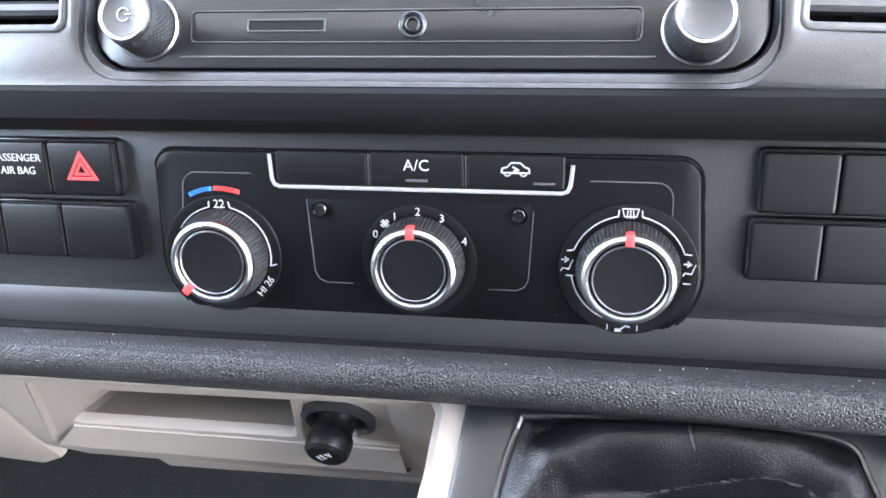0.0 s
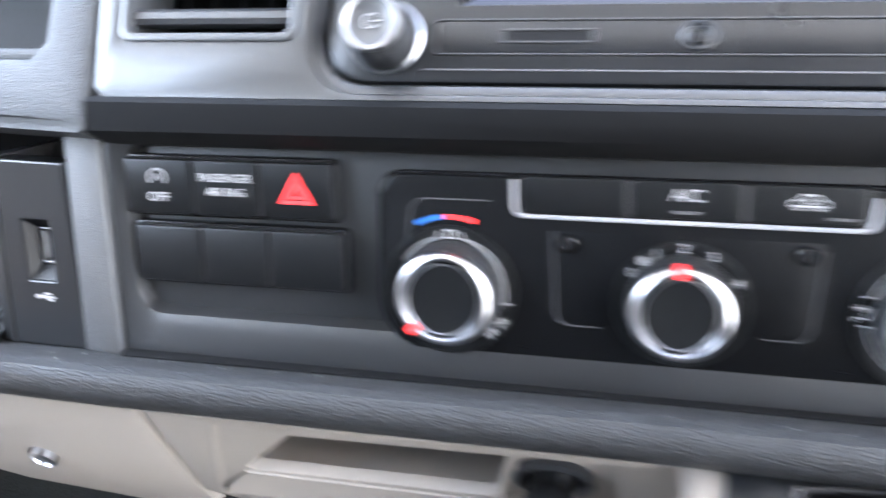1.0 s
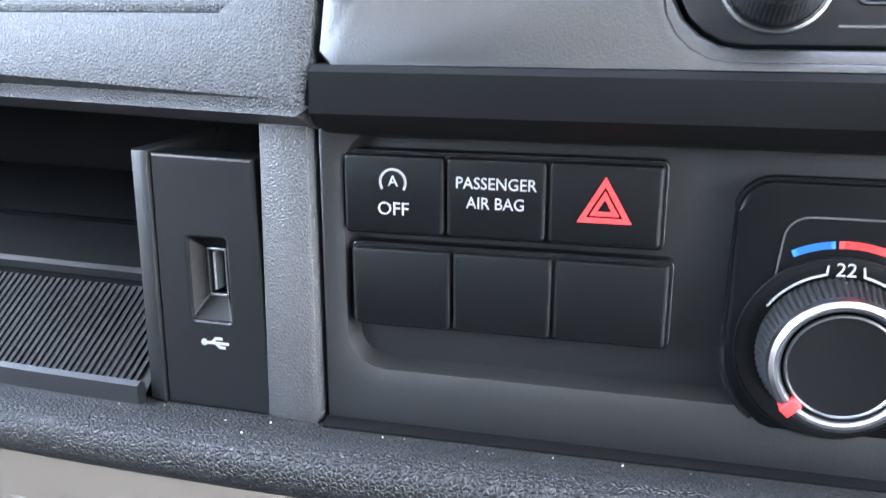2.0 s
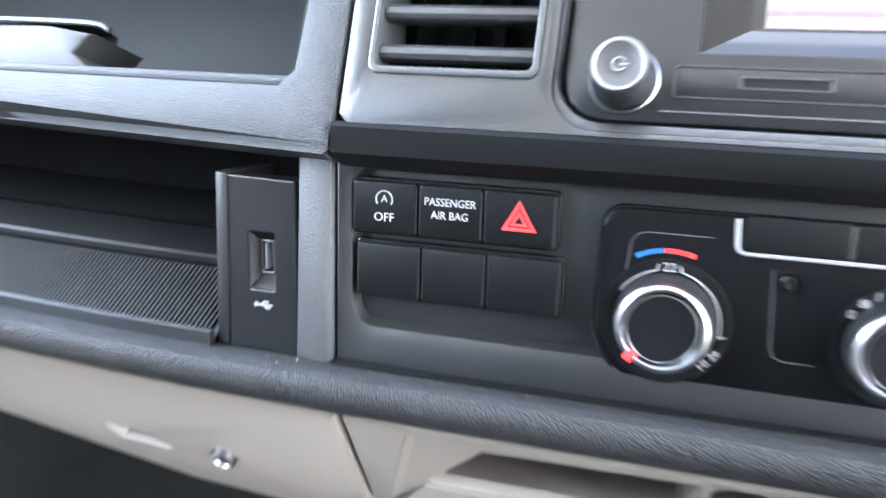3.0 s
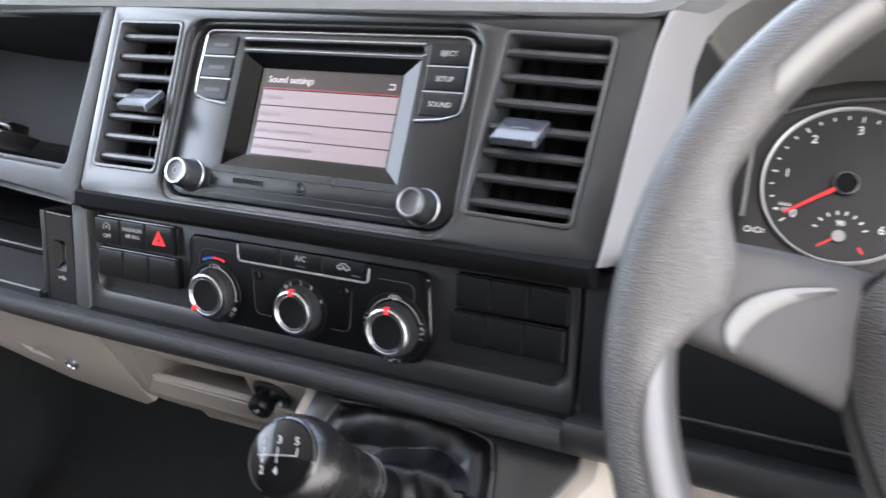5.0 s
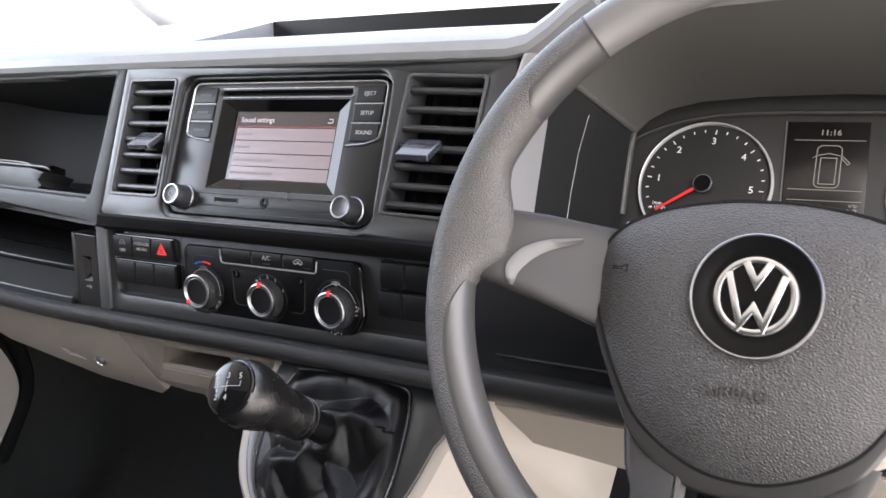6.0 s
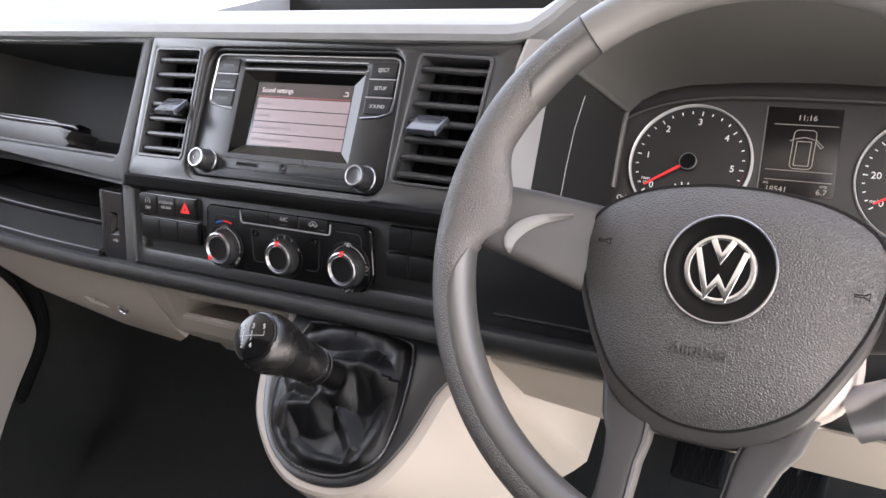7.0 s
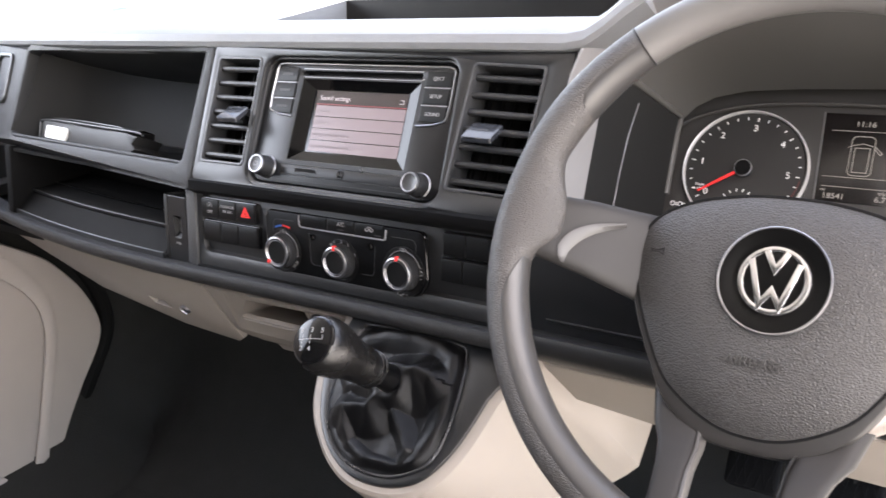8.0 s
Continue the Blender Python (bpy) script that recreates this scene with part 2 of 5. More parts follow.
def loft(rows, closed=True, cap=False):
    bm = bmesh.new()
    vs = [[bm.verts.new(p) for p in row] for row in rows]
    n = len(rows[0])
    for a, b in zip(vs, vs[1:]):
        for k in range(n if closed else n - 1):
            bm.faces.new((a[k], a[(k + 1) % n], b[(k + 1) % n], b[k]))
    if cap:
        bm.faces.new(vs[0]), bm.faces.new(vs[-1])
    return bm


def bar(profile, x0, x1, n=12, wave=None):
    """A closed outline of (y, z) run along the car's width."""
    rows = []
    for k in range(n + 1):
        x = x0 + (x1 - x0) * k / n
        rows.append([(x, y + (wave(x)[0] if wave else 0), z + (wave(x)[1] if wave else 0)) for y, z in profile])
    return loft(rows, cap=True)


def box(x0, x1, y0, y1, z0, z1, r=0.0, seg=2):
    bm = bmesh.new()
    bmesh.ops.create_cube(bm, size=1, matrix=Matrix.Translation(((x0 + x1) / 2, (y0 + y1) / 2, (z0 + z1) / 2)) @ Matrix.Diagonal((x1 - x0, y1 - y0, z1 - z0, 1)))
    if r:
        bmesh.ops.bevel(bm, geom=bm.edges[:], offset=r, segments=seg, profile=0.5, affect="EDGES")
    return bm


def tube(points, radius, n=10, cap=True, closed=False):
    pts = [Vector(p) for p in points]
    rows = []
    m = len(pts)
    side = None
    for k, p in enumerate(pts):
        a = pts[k - 1] if (k or closed) else pts[0]
        b = pts[(k + 1) % m] if (k < m - 1 or closed) else pts[-1]
        t = (b - a).normalized()
        if side is None:
            side = t.orthogonal().normalized()
        side = (side - t * side.dot(t)).normalized()
        other = t.cross(side)
        r = radius[k] if isinstance(radius, (list, tuple)) else radius
        rows.append([p + (side * math.cos(2 * math.pi * j / n) + other * math.sin(2 * math.pi * j / n)) * r for j in range(n)])
    if closed:
        rows.append(rows[0])
    return loft(rows, cap=cap and not closed)


def dome(outline, height, w=0.0, skirt=0.004, power=3.0, steps=9):
    """A soft cushion over an outline."""
    bm = bmesh.new()
    cx = sum(p[0] for p in outline) / len(outline)
    cy = sum(p[1] for p in outline) / len(outline)
    rows = [ring_verts(bm, outline, w - skirt)]
    for k in range(steps):
        s = 1 - (k / steps) ** 1.6
        rows.append(ring_verts(bm, [(cx + (x - cx) * s, cy + (y - cy) * s) for x, y in outline], w + height * (1 - s ** power)))
    for a, b in zip(rows, rows[1:]):
        bridge(bm, a, b)
    tip = bm.verts.new((cx, cy, w + height))
    n = len(outline)
    for k in range(n):
        bm.faces.new((rows[-1][k], rows[-1][(k + 1) % n], tip))
    bm.faces.new(rows[0])
    return bm


def lettering(text, size, x=0, y=0, w=0.0, thick=0.0002, align="CENTER", turn=0, wide=1.0):
    cu = bpy.data.curves.new("lettering", "FONT")
    cu.body, cu.size, cu.align_x, cu.align_y, cu.extrude = text, size, align, "CENTER", thick
    cu.resolution_u = 3
    tmp = bpy.data.objects.new("lettering", cu)
    scene.collection.objects.link(tmp)
    me = bpy.data.meshes.new_from_object(tmp.evaluated_get(bpy.context.evaluated_depsgraph_get()))
    bpy.data.objects.remove(tmp)
    bpy.data.curves.remove(cu)
    me.materials.clear()
    me.transform(Matrix.Translation((x, y, w)) @ Matrix.Rotation(radians(turn), 4, "Z") @ Matrix.Diagonal((wide, 1, 1, 1)))
    return me


def stroke(lines, width, w=0.0, thick=0.0003):
    """Flat printed strokes along polylines, as thin raised ink."""
    bm = bmesh.new()
    for pts in lines:
        for a, b in zip(pts, pts[1:]):
            a, b = Vector(a), Vector(b)
            d = (b - a)
            if d.length < 1e-7:
                continue
            d.normalize()
            s = Vector((-d.y, d.x)) * width / 2
            a2, b2 = a - d * width * 0.3, b + d * width * 0.3
            q = [(a2 - s), (b2 - s), (b2 + s), (a2 + s)]
            lo = [bm.verts.new((p.x, p.y, w - 0.0002)) for p in q]
            hi = [bm.verts.new((p.x, p.y, w + thick)) for p in q]
            bm.faces.new(hi), bm.faces.new(lo)
            bridge(bm, lo, hi)
    return bm


def arc(cx, cy, r, a0, a1, n=16):
    return [(cx + r * math.cos(radians(a0 + (a1 - a0) * k / n)), cy + r * math.sin(radians(a0 + (a1 - a0) * k / n))) for k in range(n + 1)]


def smooth_loop(pts, n=4):
    out = []
    m = len(pts)
    for k in range(m):
        p0, p1, p2, p3 = (Vector(pts[(k + j) % m]) for j in (-1, 0, 1, 2))
        for j in range(n):
            t = j / n
            out.append(tuple(0.5 * ((2 * p1) + (p2 - p0) * t + (2 * p0 - 5 * p1 + 4 * p2 - p3) * t * t + (3 * p1 - p0 - 3 * p2 + p3) * t ** 3)))
    return out


def soft_line(pts, n=5):
    out = []
    for k in range(len(pts) - 1):
        p0, p1, p2, p3 = (Vector(pts[min(len(pts) - 1, max(0, k + j))]) for j in (-1, 0, 1, 2))
        for j in range(n):
            t = j / n
            out.append(tuple(0.5 * ((2 * p1) + (p2 - p0) * t + (2 * p0 - 5 * p1 + 4 * p2 - p3) * t * t + (3 * p1 - p0 - 3 * p2 + p3) * t ** 3)))
    return out + [tuple(pts[-1])]


# ---- the cab: floor, walls, roof, glass ----
def structure(name, bm, mat, label, category, m=None, lean=False):
    ob = part(name, bm, mat, None, label, m=m, lean=lean)
    return tagged(ob, label, category, kind="structure")


structure("ground", box(-60, 60, -60, 60, -0.62, -0.60), GROUND, "pale concrete yard outside the van", "ground")
structure("floor", box(-1.02, 0.86, -1.3, 0.50, 0.02, 0.05), CARPET, "black carpeted cab floor", "floor")
structure("wall_firewall", box(-1.02, 0.86, 0.50, 0.54, 0.05, 0.90), CARPET, "black insulated firewall behind the footwells", "wall")
def footwell():
    """Moulded carpet of the passenger footwell: upright sides that sweep into the floor."""
    plan = [(-0.985, -0.60), (-0.985, -0.10), (-0.985, 0.20)]
    plan += [(-0.785 - 0.2 * math.cos(radians(a)), 0.22 + 0.2 * math.sin(radians(a))) for a in range(0, 91, 10)]
    plan += [(-0.60, 0.42), (-0.40, 0.42), (-0.20, 0.42), (0.02, 0.42)]
    rows = []
    for z, d in [(0.62, -0.03), (0.50, -0.02), (0.36, 0.0)] + [(0.056 + 0.26 * (1 - math.sin(radians(a))), 0.26 * (1 - math.cos(radians(a)))) for a in range(0, 91, 10)]:
        rows.append([(x + d * min(1.0, max(0.0, (0.42 - y) / 0.2)) * 0.8, y - d * min(1.0, max(0.0, (x + 0.985) / 0.2)), z) for x, y in plan])
    return loft(rows, closed=False)


structure("footwell_carpet", footwell(), CARPET, "black moulded carpet in the passenger footwell", "carpet")
# unseen bulkhead, set near and dark to deepen reflections in the bezel
structure("wall_rear", box(-1.02, 0.86, -1.06, -1.02, 0.05, 1.55), LINER, "unseen dark grey felt cab bulkhead", "wall")
structure("ceiling", box(-1.08, 0.84, -1.06, -0.05, 1.55, 1.58), ROOF, "pale grey cloth headliner", "ceiling")
structure("wall_left", box(-1.05, -1.022, -1.06, 0.90, -0.2, 0.90), CARPET, "dark cab side behind the door", "wall")
structure("wall_left_sill", box(-1.02, -0.972, -0.95, 0.52, 0.62, 0.64), CARPET, "dark sill inside the passenger door", "wall")
structure("pillar_left_rear", box(-1.02, -0.96, -1.018, -0.95, 0.90, 1.55, 0.01), ROOF, "pale grey cab side pillar", "pillar")
structure("wall_right", box(0.862, 0.90, -1.06, -0.94, 0.05, 1.55), ROOF, "pale grey cab side pillar", "pillar")
structure("pillar_right_rear", box(0.58, 0.84, -1.018, -0.98, 0.05, 1.55, 0.01), ROOF, "pale grey trim beside the driver seat", "pillar")
pillar_rows = lambda s: [(s * 0.86, 1.05, 0.70), (s * 0.80, -0.07, 1.56)]
for s, nm in ((-1, "pillar_left"), (1, "pillar_right")):
    structure(nm, tube(pillar_rows(s), 0.045, n=12), ROOF, "grey windscreen pillar", "pillar")
screen_bm = loft([[(-0.83, 1.02, 0.84), (0.83, 1.02, 0.84)], [(-0.78, -0.05, 1.55), (0.78, -0.05, 1.55)]], closed=False)
GLASS = bpy.data.materials.new("clear_glass")
GLASS.use_nodes = True
gb = GLASS.node_tree.nodes["Principled BSDF"]
gb.inputs["Transmission Weight"].default_value = 1.0
gb.inputs["Roughness"].default_value = 0.0
gb.inputs["IOR"].default_value = 1.02
wind = structure("windscreen", screen_bm, GLASS, "clear raked windscreen", "windscreen")
wind.visible_shadow = False

# ---- dashboard shell ----
dash = thing("dashboard", "dark grey moulded plastic van dashboard with open shelves", "dashboard")
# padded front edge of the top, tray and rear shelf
part("top_pad", bar([(0.026, 0.915), (0.024, 0.921), (0.027, 0.929), (0.036, 0.935), (0.055, 0.9385), (0.11, 0.946), (0.11, 0.90), (0.05, 0.905)], -0.90, 0.300, n=66, wave=lambda x: (0.004 + 0.008 * min(1.0, max(0.0, (x - 0.11) / 0.10)), 0.045 * (lambda q: q * q * (3 - 2 * q))(min(1, max(0, (x - 0.232) / 0.085))))), TOPPAD, dash, "soft grained top pad painted pale as daylit")
part("top_pad", bar([(0.25, 0.93), (0.25, 0.976), (0.255, 0.981), (0.75, 1.03), (0.75, 0.93)], -0.90, 0.80, n=34), TOPPAD, dash, "soft grained top pad painted pale as daylit")
part("top_pad", bar([(0.108, 0.93), (0.108, 0.9455), (0.252, 0.976), (0.252, 0.93)], -0.90, -0.20, n=22), TOPPAD, dash, "soft grained top pad painted pale as daylit")
part("tray_liner", box(-0.201, 0.262, 0.10, 0.252, 0.885, 0.892), BLACK, dash, "dark tray sunk in the dashboard top")
part("tray_wall", box(-0.2, 0.262, 0.246, 0.2495, 0.889, 0.975), BLACK, dash)
part("tray_wall", box(-0.204, -0.1985, 0.11, 0.249, 0.889, 0.945), BLACK, dash)
# bezel round the radio and the vents
VL, VR = (-0.2030, -0.1365), (0.1415, 0.2115)
bez = [(-0.2148, 0.157), (-0.2150, 0.0035), (-0.2095, -0.002), (0.2205, -0.002), (0.2240, 0.002), (0.2375, 0.157)]
part("centre_bezel", fall_back(plate(bez, [rrect(VL[0], VL[1], 0.024, 0.142, 0.003), lean_in(rrect(VR[0], VR[1], 0.022, 0.142, 0.003)), rrect(-0.129, 0.126, 0.003, 0.1455, 0.016)], -0.02, 0.0, soft=0.0022, hole_soft=0.0025)), DASH, dash, m=FU)
part("bezel_brow", fall_back(loft([[(-0.2148 + 0.4522 * k / 30, v, w) for k in range(31)] for v, w in ((0.1545, -0.004), (0.1565, -0.0012), (0.1590, -0.0020), (0.1650, -0.0070), (0.1700, -0.016))], closed=False)), DASH, dash, "rolled upper edge of the bezel", m=FU)
part("bezel_lip", bar([(-0.019, 0.768), (-0.0215, 0.7665), (-0.0215, 0.762), (-0.018, 0.756), (-0.008, 0.750), (0.003, 0.7475), (0.010, 0.7475), (0.010, 0.768)], -0.2155, 0.2235, n=4), UNDER, dash, "undercut below the bezel, its shade painted black")
part("centre_backing", box(-0.21, 0.220, 0.056, 0.060, 0.75, 0.915), DARK, dash)
# lower panel with its sunk switch field
part("lower_panel", plate([(-0.2195, 0.6575), (0.2125, 0.6575), (0.2125, 0.7560), (-0.2195, 0.7560)], [rrect(-0.2112, 0.2055, 0.6815, 0.7475, 0.009)], -0.018, 0.0, soft=0.0008, hole_soft=0.0072), LOWER, dash, m=FL)
part("switch_field", plate(rrect(-0.217, 0.211, 0.676, 0.7475, 0.008), [], -0.016, -0.0078, soft=0.0005), LOWER, dash, m=FL)
# grained rail that runs the whole width
rail = [(0.012, 0.652), (0.008, 0.6605), (-0.006, 0.6615), (-0.018, 0.664), (-0.027, 0.6665), (-0.0315, 0.6655), (-0.0335, 0.662), (-0.0332, 0.6575), (-0.0300, 0.6525), (-0.0220, 0.6462), (-0.0120, 0.6425), (0.0, 0.6415), (0.012, 0.646)]
# a thin black bar on the rail stands for the shade in the gap
part("rail_gap_shade", bar([(-0.0030, 0.6595), (-0.0078, 0.6605), (-0.0078, 0.6626), (-0.0060, 0.6634), (-0.0030, 0.6636)], -0.2195, 0.2125, n=12), UNDER, dash, "black bar for the shaded gap above the rail")
part("padded_rail", bar(rail, -0.90, 0.216, n=46), PAD, dash, "leather-grained grey rail")
part("padded_rail", bar([(y, z + (0.006 if z > 0.66 else 0)) for y, z in rail], 0.2175, 0.80, n=20), LOWER, dash)
part("driver_panel", box(0.216, 0.80, -0.003, 0.012, 0.664, 0.760, 0.003), FACE, dash)
part("panel_crease", bar([(-0.0028, 0.6765), (-0.0046, 0.6780), (-0.0046, 0.6790), (-0.0028, 0.6800)], 0.24, 0.80, n=8), DASH, dash)
part("driver_panel", box(0.236, 0.80, -0.012, 0.012, 0.7605, 0.772, 0.003), BLACK, dash)

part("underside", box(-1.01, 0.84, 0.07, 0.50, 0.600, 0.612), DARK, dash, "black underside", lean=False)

# ---- passenger shelves ----
sh = thing("upper_shelf", "open dark grey shelf moulded into the dashboard", "shelf")
part("shelf_frame", plate([(-0.90, 0.157), (-0.90, -0.008), (-0.219, -0.0125), (-0.2165, -0.0105), (-0.2160, 0.157)], [[(-0.69, 0.142), (-0.675, 0.150), (-0.24, 0.152), (-0.232, 0.146), (-0.240, 0.022), (-0.246, 0.016), (-0.69, 0.016), (-0.70, 0.024)]], -0.02, 0.0, soft=0.003, hole_soft=0.007), SILL, sh, m=FU)
part("shelf_floor", plate([(-0.72, 0.016), (-0.23, 0.016), (-0.23, 0.019), (-0.72, 0.019)], [], -0.20, -0.036, soft=0), SHELF, sh, m=FU)
part("shelf_lip", plate([(-0.70, 0.0140), (-0.237, 0.0140), (-0.237, 0.0190), (-0.70, 0.0190)], [], -0.036, -0.0025, soft=0.002), SILL, sh, m=FU)
part("shelf_roof", plate([(-0.72, 0.149), (-0.225, 0.149), (-0.225, 0.152), (-0.72, 0.152)], [], -0.20, -0.006, soft=0), SHELF, sh, m=FU)
part("shelf_back", loft([[(-0.700, v, -0.004), (-0.685, v, -0.05), (-0.655, v, -0.10), (-0.60, v, -0.145), (-0.53, v, -0.17), (-0.44, v, -0.18), (-0.225, v, -0.18)] for v in (0.014, 0.154)], closed=False), SHELF, sh, m=FU)
part("shelf_side", plate([(-0.240, 0.016), (-0.235, 0.016), (-0.231, 0.152), (-0.236, 0.152)], [], -0.20, -0.005, soft=0), SHELF, sh, m=FU)
lo = thing("lower_shelf", "deep open tray with shade painted black and ribbed rubber liner", "shelf")
part("tray_floor", loft([[(-0.72, -0.007, 0.664), (-0.28, -0.007, 0.664)], [(-0.72, 0.0205, 0.6915), (-0.28, 0.0205, 0.6915)]], closed=False), RUBBER, lo)
# tray back, roof, side and step are painted as deep shade
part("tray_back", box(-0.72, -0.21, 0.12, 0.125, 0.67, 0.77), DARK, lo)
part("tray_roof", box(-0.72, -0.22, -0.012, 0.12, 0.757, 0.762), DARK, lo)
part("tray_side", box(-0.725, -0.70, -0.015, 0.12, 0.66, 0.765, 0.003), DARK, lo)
rib_bm = bmesh.new()
for k in range(166):
    x = -0.715 + k * 0.0026
    q = [rib_bm.verts.new(p) for p in ((x, -0.0045, 0.6665), (x + 0.0013, -0.0045, 0.6665), (x + 0.0095, 0.0190, 0.6900), (x + 0.0082, 0.0190, 0.6900))]
    t = [rib_bm.verts.new(p) for p in ((x, -0.0051, 0.6671), (x + 0.0013, -0.0051, 0.6671), (x + 0.0095, 0.0184, 0.6906), (x + 0.0082, 0.0184, 0.6906))]
    rib_bm.faces.new(t), bridge(rib_bm, q, t)
tagged(part("liner_rib", rib_bm, RUBBER, lo, smooth=False), kind="stuff")
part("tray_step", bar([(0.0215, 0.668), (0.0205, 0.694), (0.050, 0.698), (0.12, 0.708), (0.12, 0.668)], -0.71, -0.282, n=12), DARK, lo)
part("step_edge", bar([(0.019, 0.6925), (0.0182, 0.6955), (0.0200, 0.6968), (0.0225, 0.6955), (0.0225, 0.6925)], -0.71, -0.282, n=12), DASH, lo, "smooth raised edge")
part("step_edge", bar([(0.060, 0.7000), (0.0598, 0.7012), (0.0615, 0.7014), (0.062, 0.7000)], -0.71, -0.282, n=12), BLACK, lo)
part("tray_lip", bar([(-0.010, 0.655), (-0.010, 0.6685), (-0.008, 0.6695), (-0.006, 0.668), (-0.006, 0.655)], -0.72, -0.2805, n=12), DASH, lo)
# grained upright between the tray and the switches; its paler colour stands for light
part("upright", plate([(-0.2395, 0.661), (-0.2212, 0.6575), (-0.2212, 0.752), (-0.2375, 0.752)], [], -0.012, 0.0022, soft=0.0035), UPRIGHT, dash, "grained upright painted paler as lit", m=FL)

# ---- beige lower faces ----
cub = thing("storage_cubby", "beige plastic storage pocket below the dashboard rail", "storage pocket")
pocket = [(-0.153, -0.006), (-0.061, -0.003), (-0.0688, -0.043), (-0.072, -0.0455), (-0.182, -0.0470), (-0.186, -0.0450)]
seat_hole = [(-0.0560, -0.002), (-0.0175, -0.002), (-0.0195, -0.0480), (-0.0660, -0.0470)]
part("cubby_face", plate([(-0.2175, 0.003), (0.013, 0.003), (0.004, -0.089), (-0.200, -0.0915), (-0.2225, -0.082)], [pocket, seat_hole], -0.006, 0.0, soft=0.0015, hole_soft=0.0006), BEIGE, cub, m=FB)
part("facet_ridge", loft([[(-0.1885, -0.001, 0.0), (-0.2135, -0.0725, 0.0)], [(-0.1870, -0.002, 0.0008), (-0.2105, -0.0715, 0.0010)], [(-0.1835, -0.002, 0.0), (-0.2065, -0.0720, 0.0)]], closed=False), BEIGE, cub, m=FB, angle=20)
part("cubby_ledge", loft([[(-0.2085, -0.0745, 0.0), (-0.0180, -0.0755, 0.0)], [(-0.2060, -0.0710, 0.0036), (-0.0190, -0.0725, 0.0036)], [(-0.1880, -0.0500, 0.0008), (-0.0200, -0.0505, 0.0008)], [(-0.1880, -0.0485, -0.003), (-0.0200, -0.0490, -0.003)]], closed=False), BEIGE, cub, m=FB, angle=20)
cen = (-0.118, -0.026)
part("cubby_pocket", loft([[(x, y, -0.001) for x, y in pocket]] + [[(cen[0] + (x - cen[0]) * k, cen[1] + (y - cen[1]) * k - 0.6 * d, -0.8 * d - 0.001) for x, y in pocket] for d, k in ((0.010, 1.0), (0.040, 0.97), (0.070, 0.94), (0.074, 0.90), (0.075, 0.05))]), BEIGE, cub, m=FB, angle=20)
part("socket_seat", plate(offset(seat_hole, -0.002), [circle(-0.044, -0.0235, 0.0165, 32)], -0.008, -0.0028, soft=0.0), BEIGE, cub, m=FB)
part("cubby_lip", plate([(-0.206, -0.0922), (-0.0065, -0.0897), (-0.0085, -0.0965), (-0.19, -0.0995)], [], -0.03, -0.003, soft=0.001), BEIGE, cub, m=FB)
part("cubby_lip", plate([(-0.168, -0.1035), (-0.012, -0.1010), (-0.014, -0.1110), (-0.165, -0.1150)], [], -0.03, -0.005, soft=0.0015), BEIGE, cub, m=FB)
plug = thing("socket_plug", "black twelve volt socket with its round cap", "power socket")
MP = FB @ Matrix.Translation((-0.044, -0.0235, 0))
part("socket_ring", lathe([(0.010, -0.03), (0.0125, -0.004), (0.0145, 0.0012), (0.0162, 0.0005), (0.0172, 0.0), (0.0172, -0.01)], 40, cap=False), VENT, plug, m=MP)
MC = MP @ Matrix.Rotation(radians(-5), 4, "X") @ Matrix.Rotation(radians(-4), 4, "Y") @ Matrix.Translation((0, 0.002, -0.0095))
part("cap", lathe([(0.0118, -0.012), (0.0118, 0.003), (0.0114, 0.006), (0.0096, 0.0085), (0.0088, 0.012), (0.0088, 0.0150), (0.0094, 0.0170), (0.0103, 0.0185), (0.0105, 0.0230), (0.0098, 0.0262), (0.0080, 0.0278)], 40), SWITCH, plug, m=MC)
part("cap_print", lettering("12 V", 0.0050, 0, 0, 0.0280, turn=38), WHITE, plug, m=MC)

glove = thing("glove_box", "closed beige plastic glove box lid with a lock", "glove box")
grip = [(-0.388, -0.062), (-0.354, -0.063), (-0.346, -0.075), (-0.382, -0.075)]
part("lid", plate([(-0.90, 0.003), (-0.2215, 0.003), (-0.2255, -0.078), (-0.2225, -0.104), (-0.24, -0.1165), (-0.345, -0.112), (-0.54, -0.090), (-0.90, -0.05)], [grip], -0.02, 0.0, soft=0.004, hole_soft=0.002), BEIGE, glove, m=FB)
part("handle_recess", plate(offset(grip, -0.004), [], -0.030, -0.020, soft=0.0), BEIGE, glove, "finger recess", m=FB)
lk = Matrix.Translation((-0.308, -0.066, 0.001))
part("lock", lathe([(0.0075, -0.002), (0.0075, 0.002), (0.006, 0.003), (0.0055, 0.0015), (0.0, 0.0015)], 28, cap=False), CHROME, glove, "small round metal lock", m=FB @ lk)

# ---- gear console ----
cons = thing("gear_console", "beige plastic gear lever console with a dark top plate", "centre console")
con_out = smooth_loop([(0.0080, 0.022), (0.217, 0.012), (0.2100, -0.045), (0.2000, -0.098), (0.181, -0.137), (0.150, -0.155), (0.112, -0.158), (0.082, -0.150), (0.052, -0.130), (0.022, -0.097), (0.004, -0.050), (0.0050, -0.022), (0.0065, 0.000)], 5)


def grown(pts, k, spread):
    return [(x + spread * max(0, x - 0.10) / 0.09 - k * (0.1 if x < 0.1 else 0), y + (1.6 * spread if y > 0.0 and x > 0.1 else 0)) for x, y in pts]
rows = []
rows.append([(x, y, 0.0002) for x, y in offset(con_out, 0.016)])
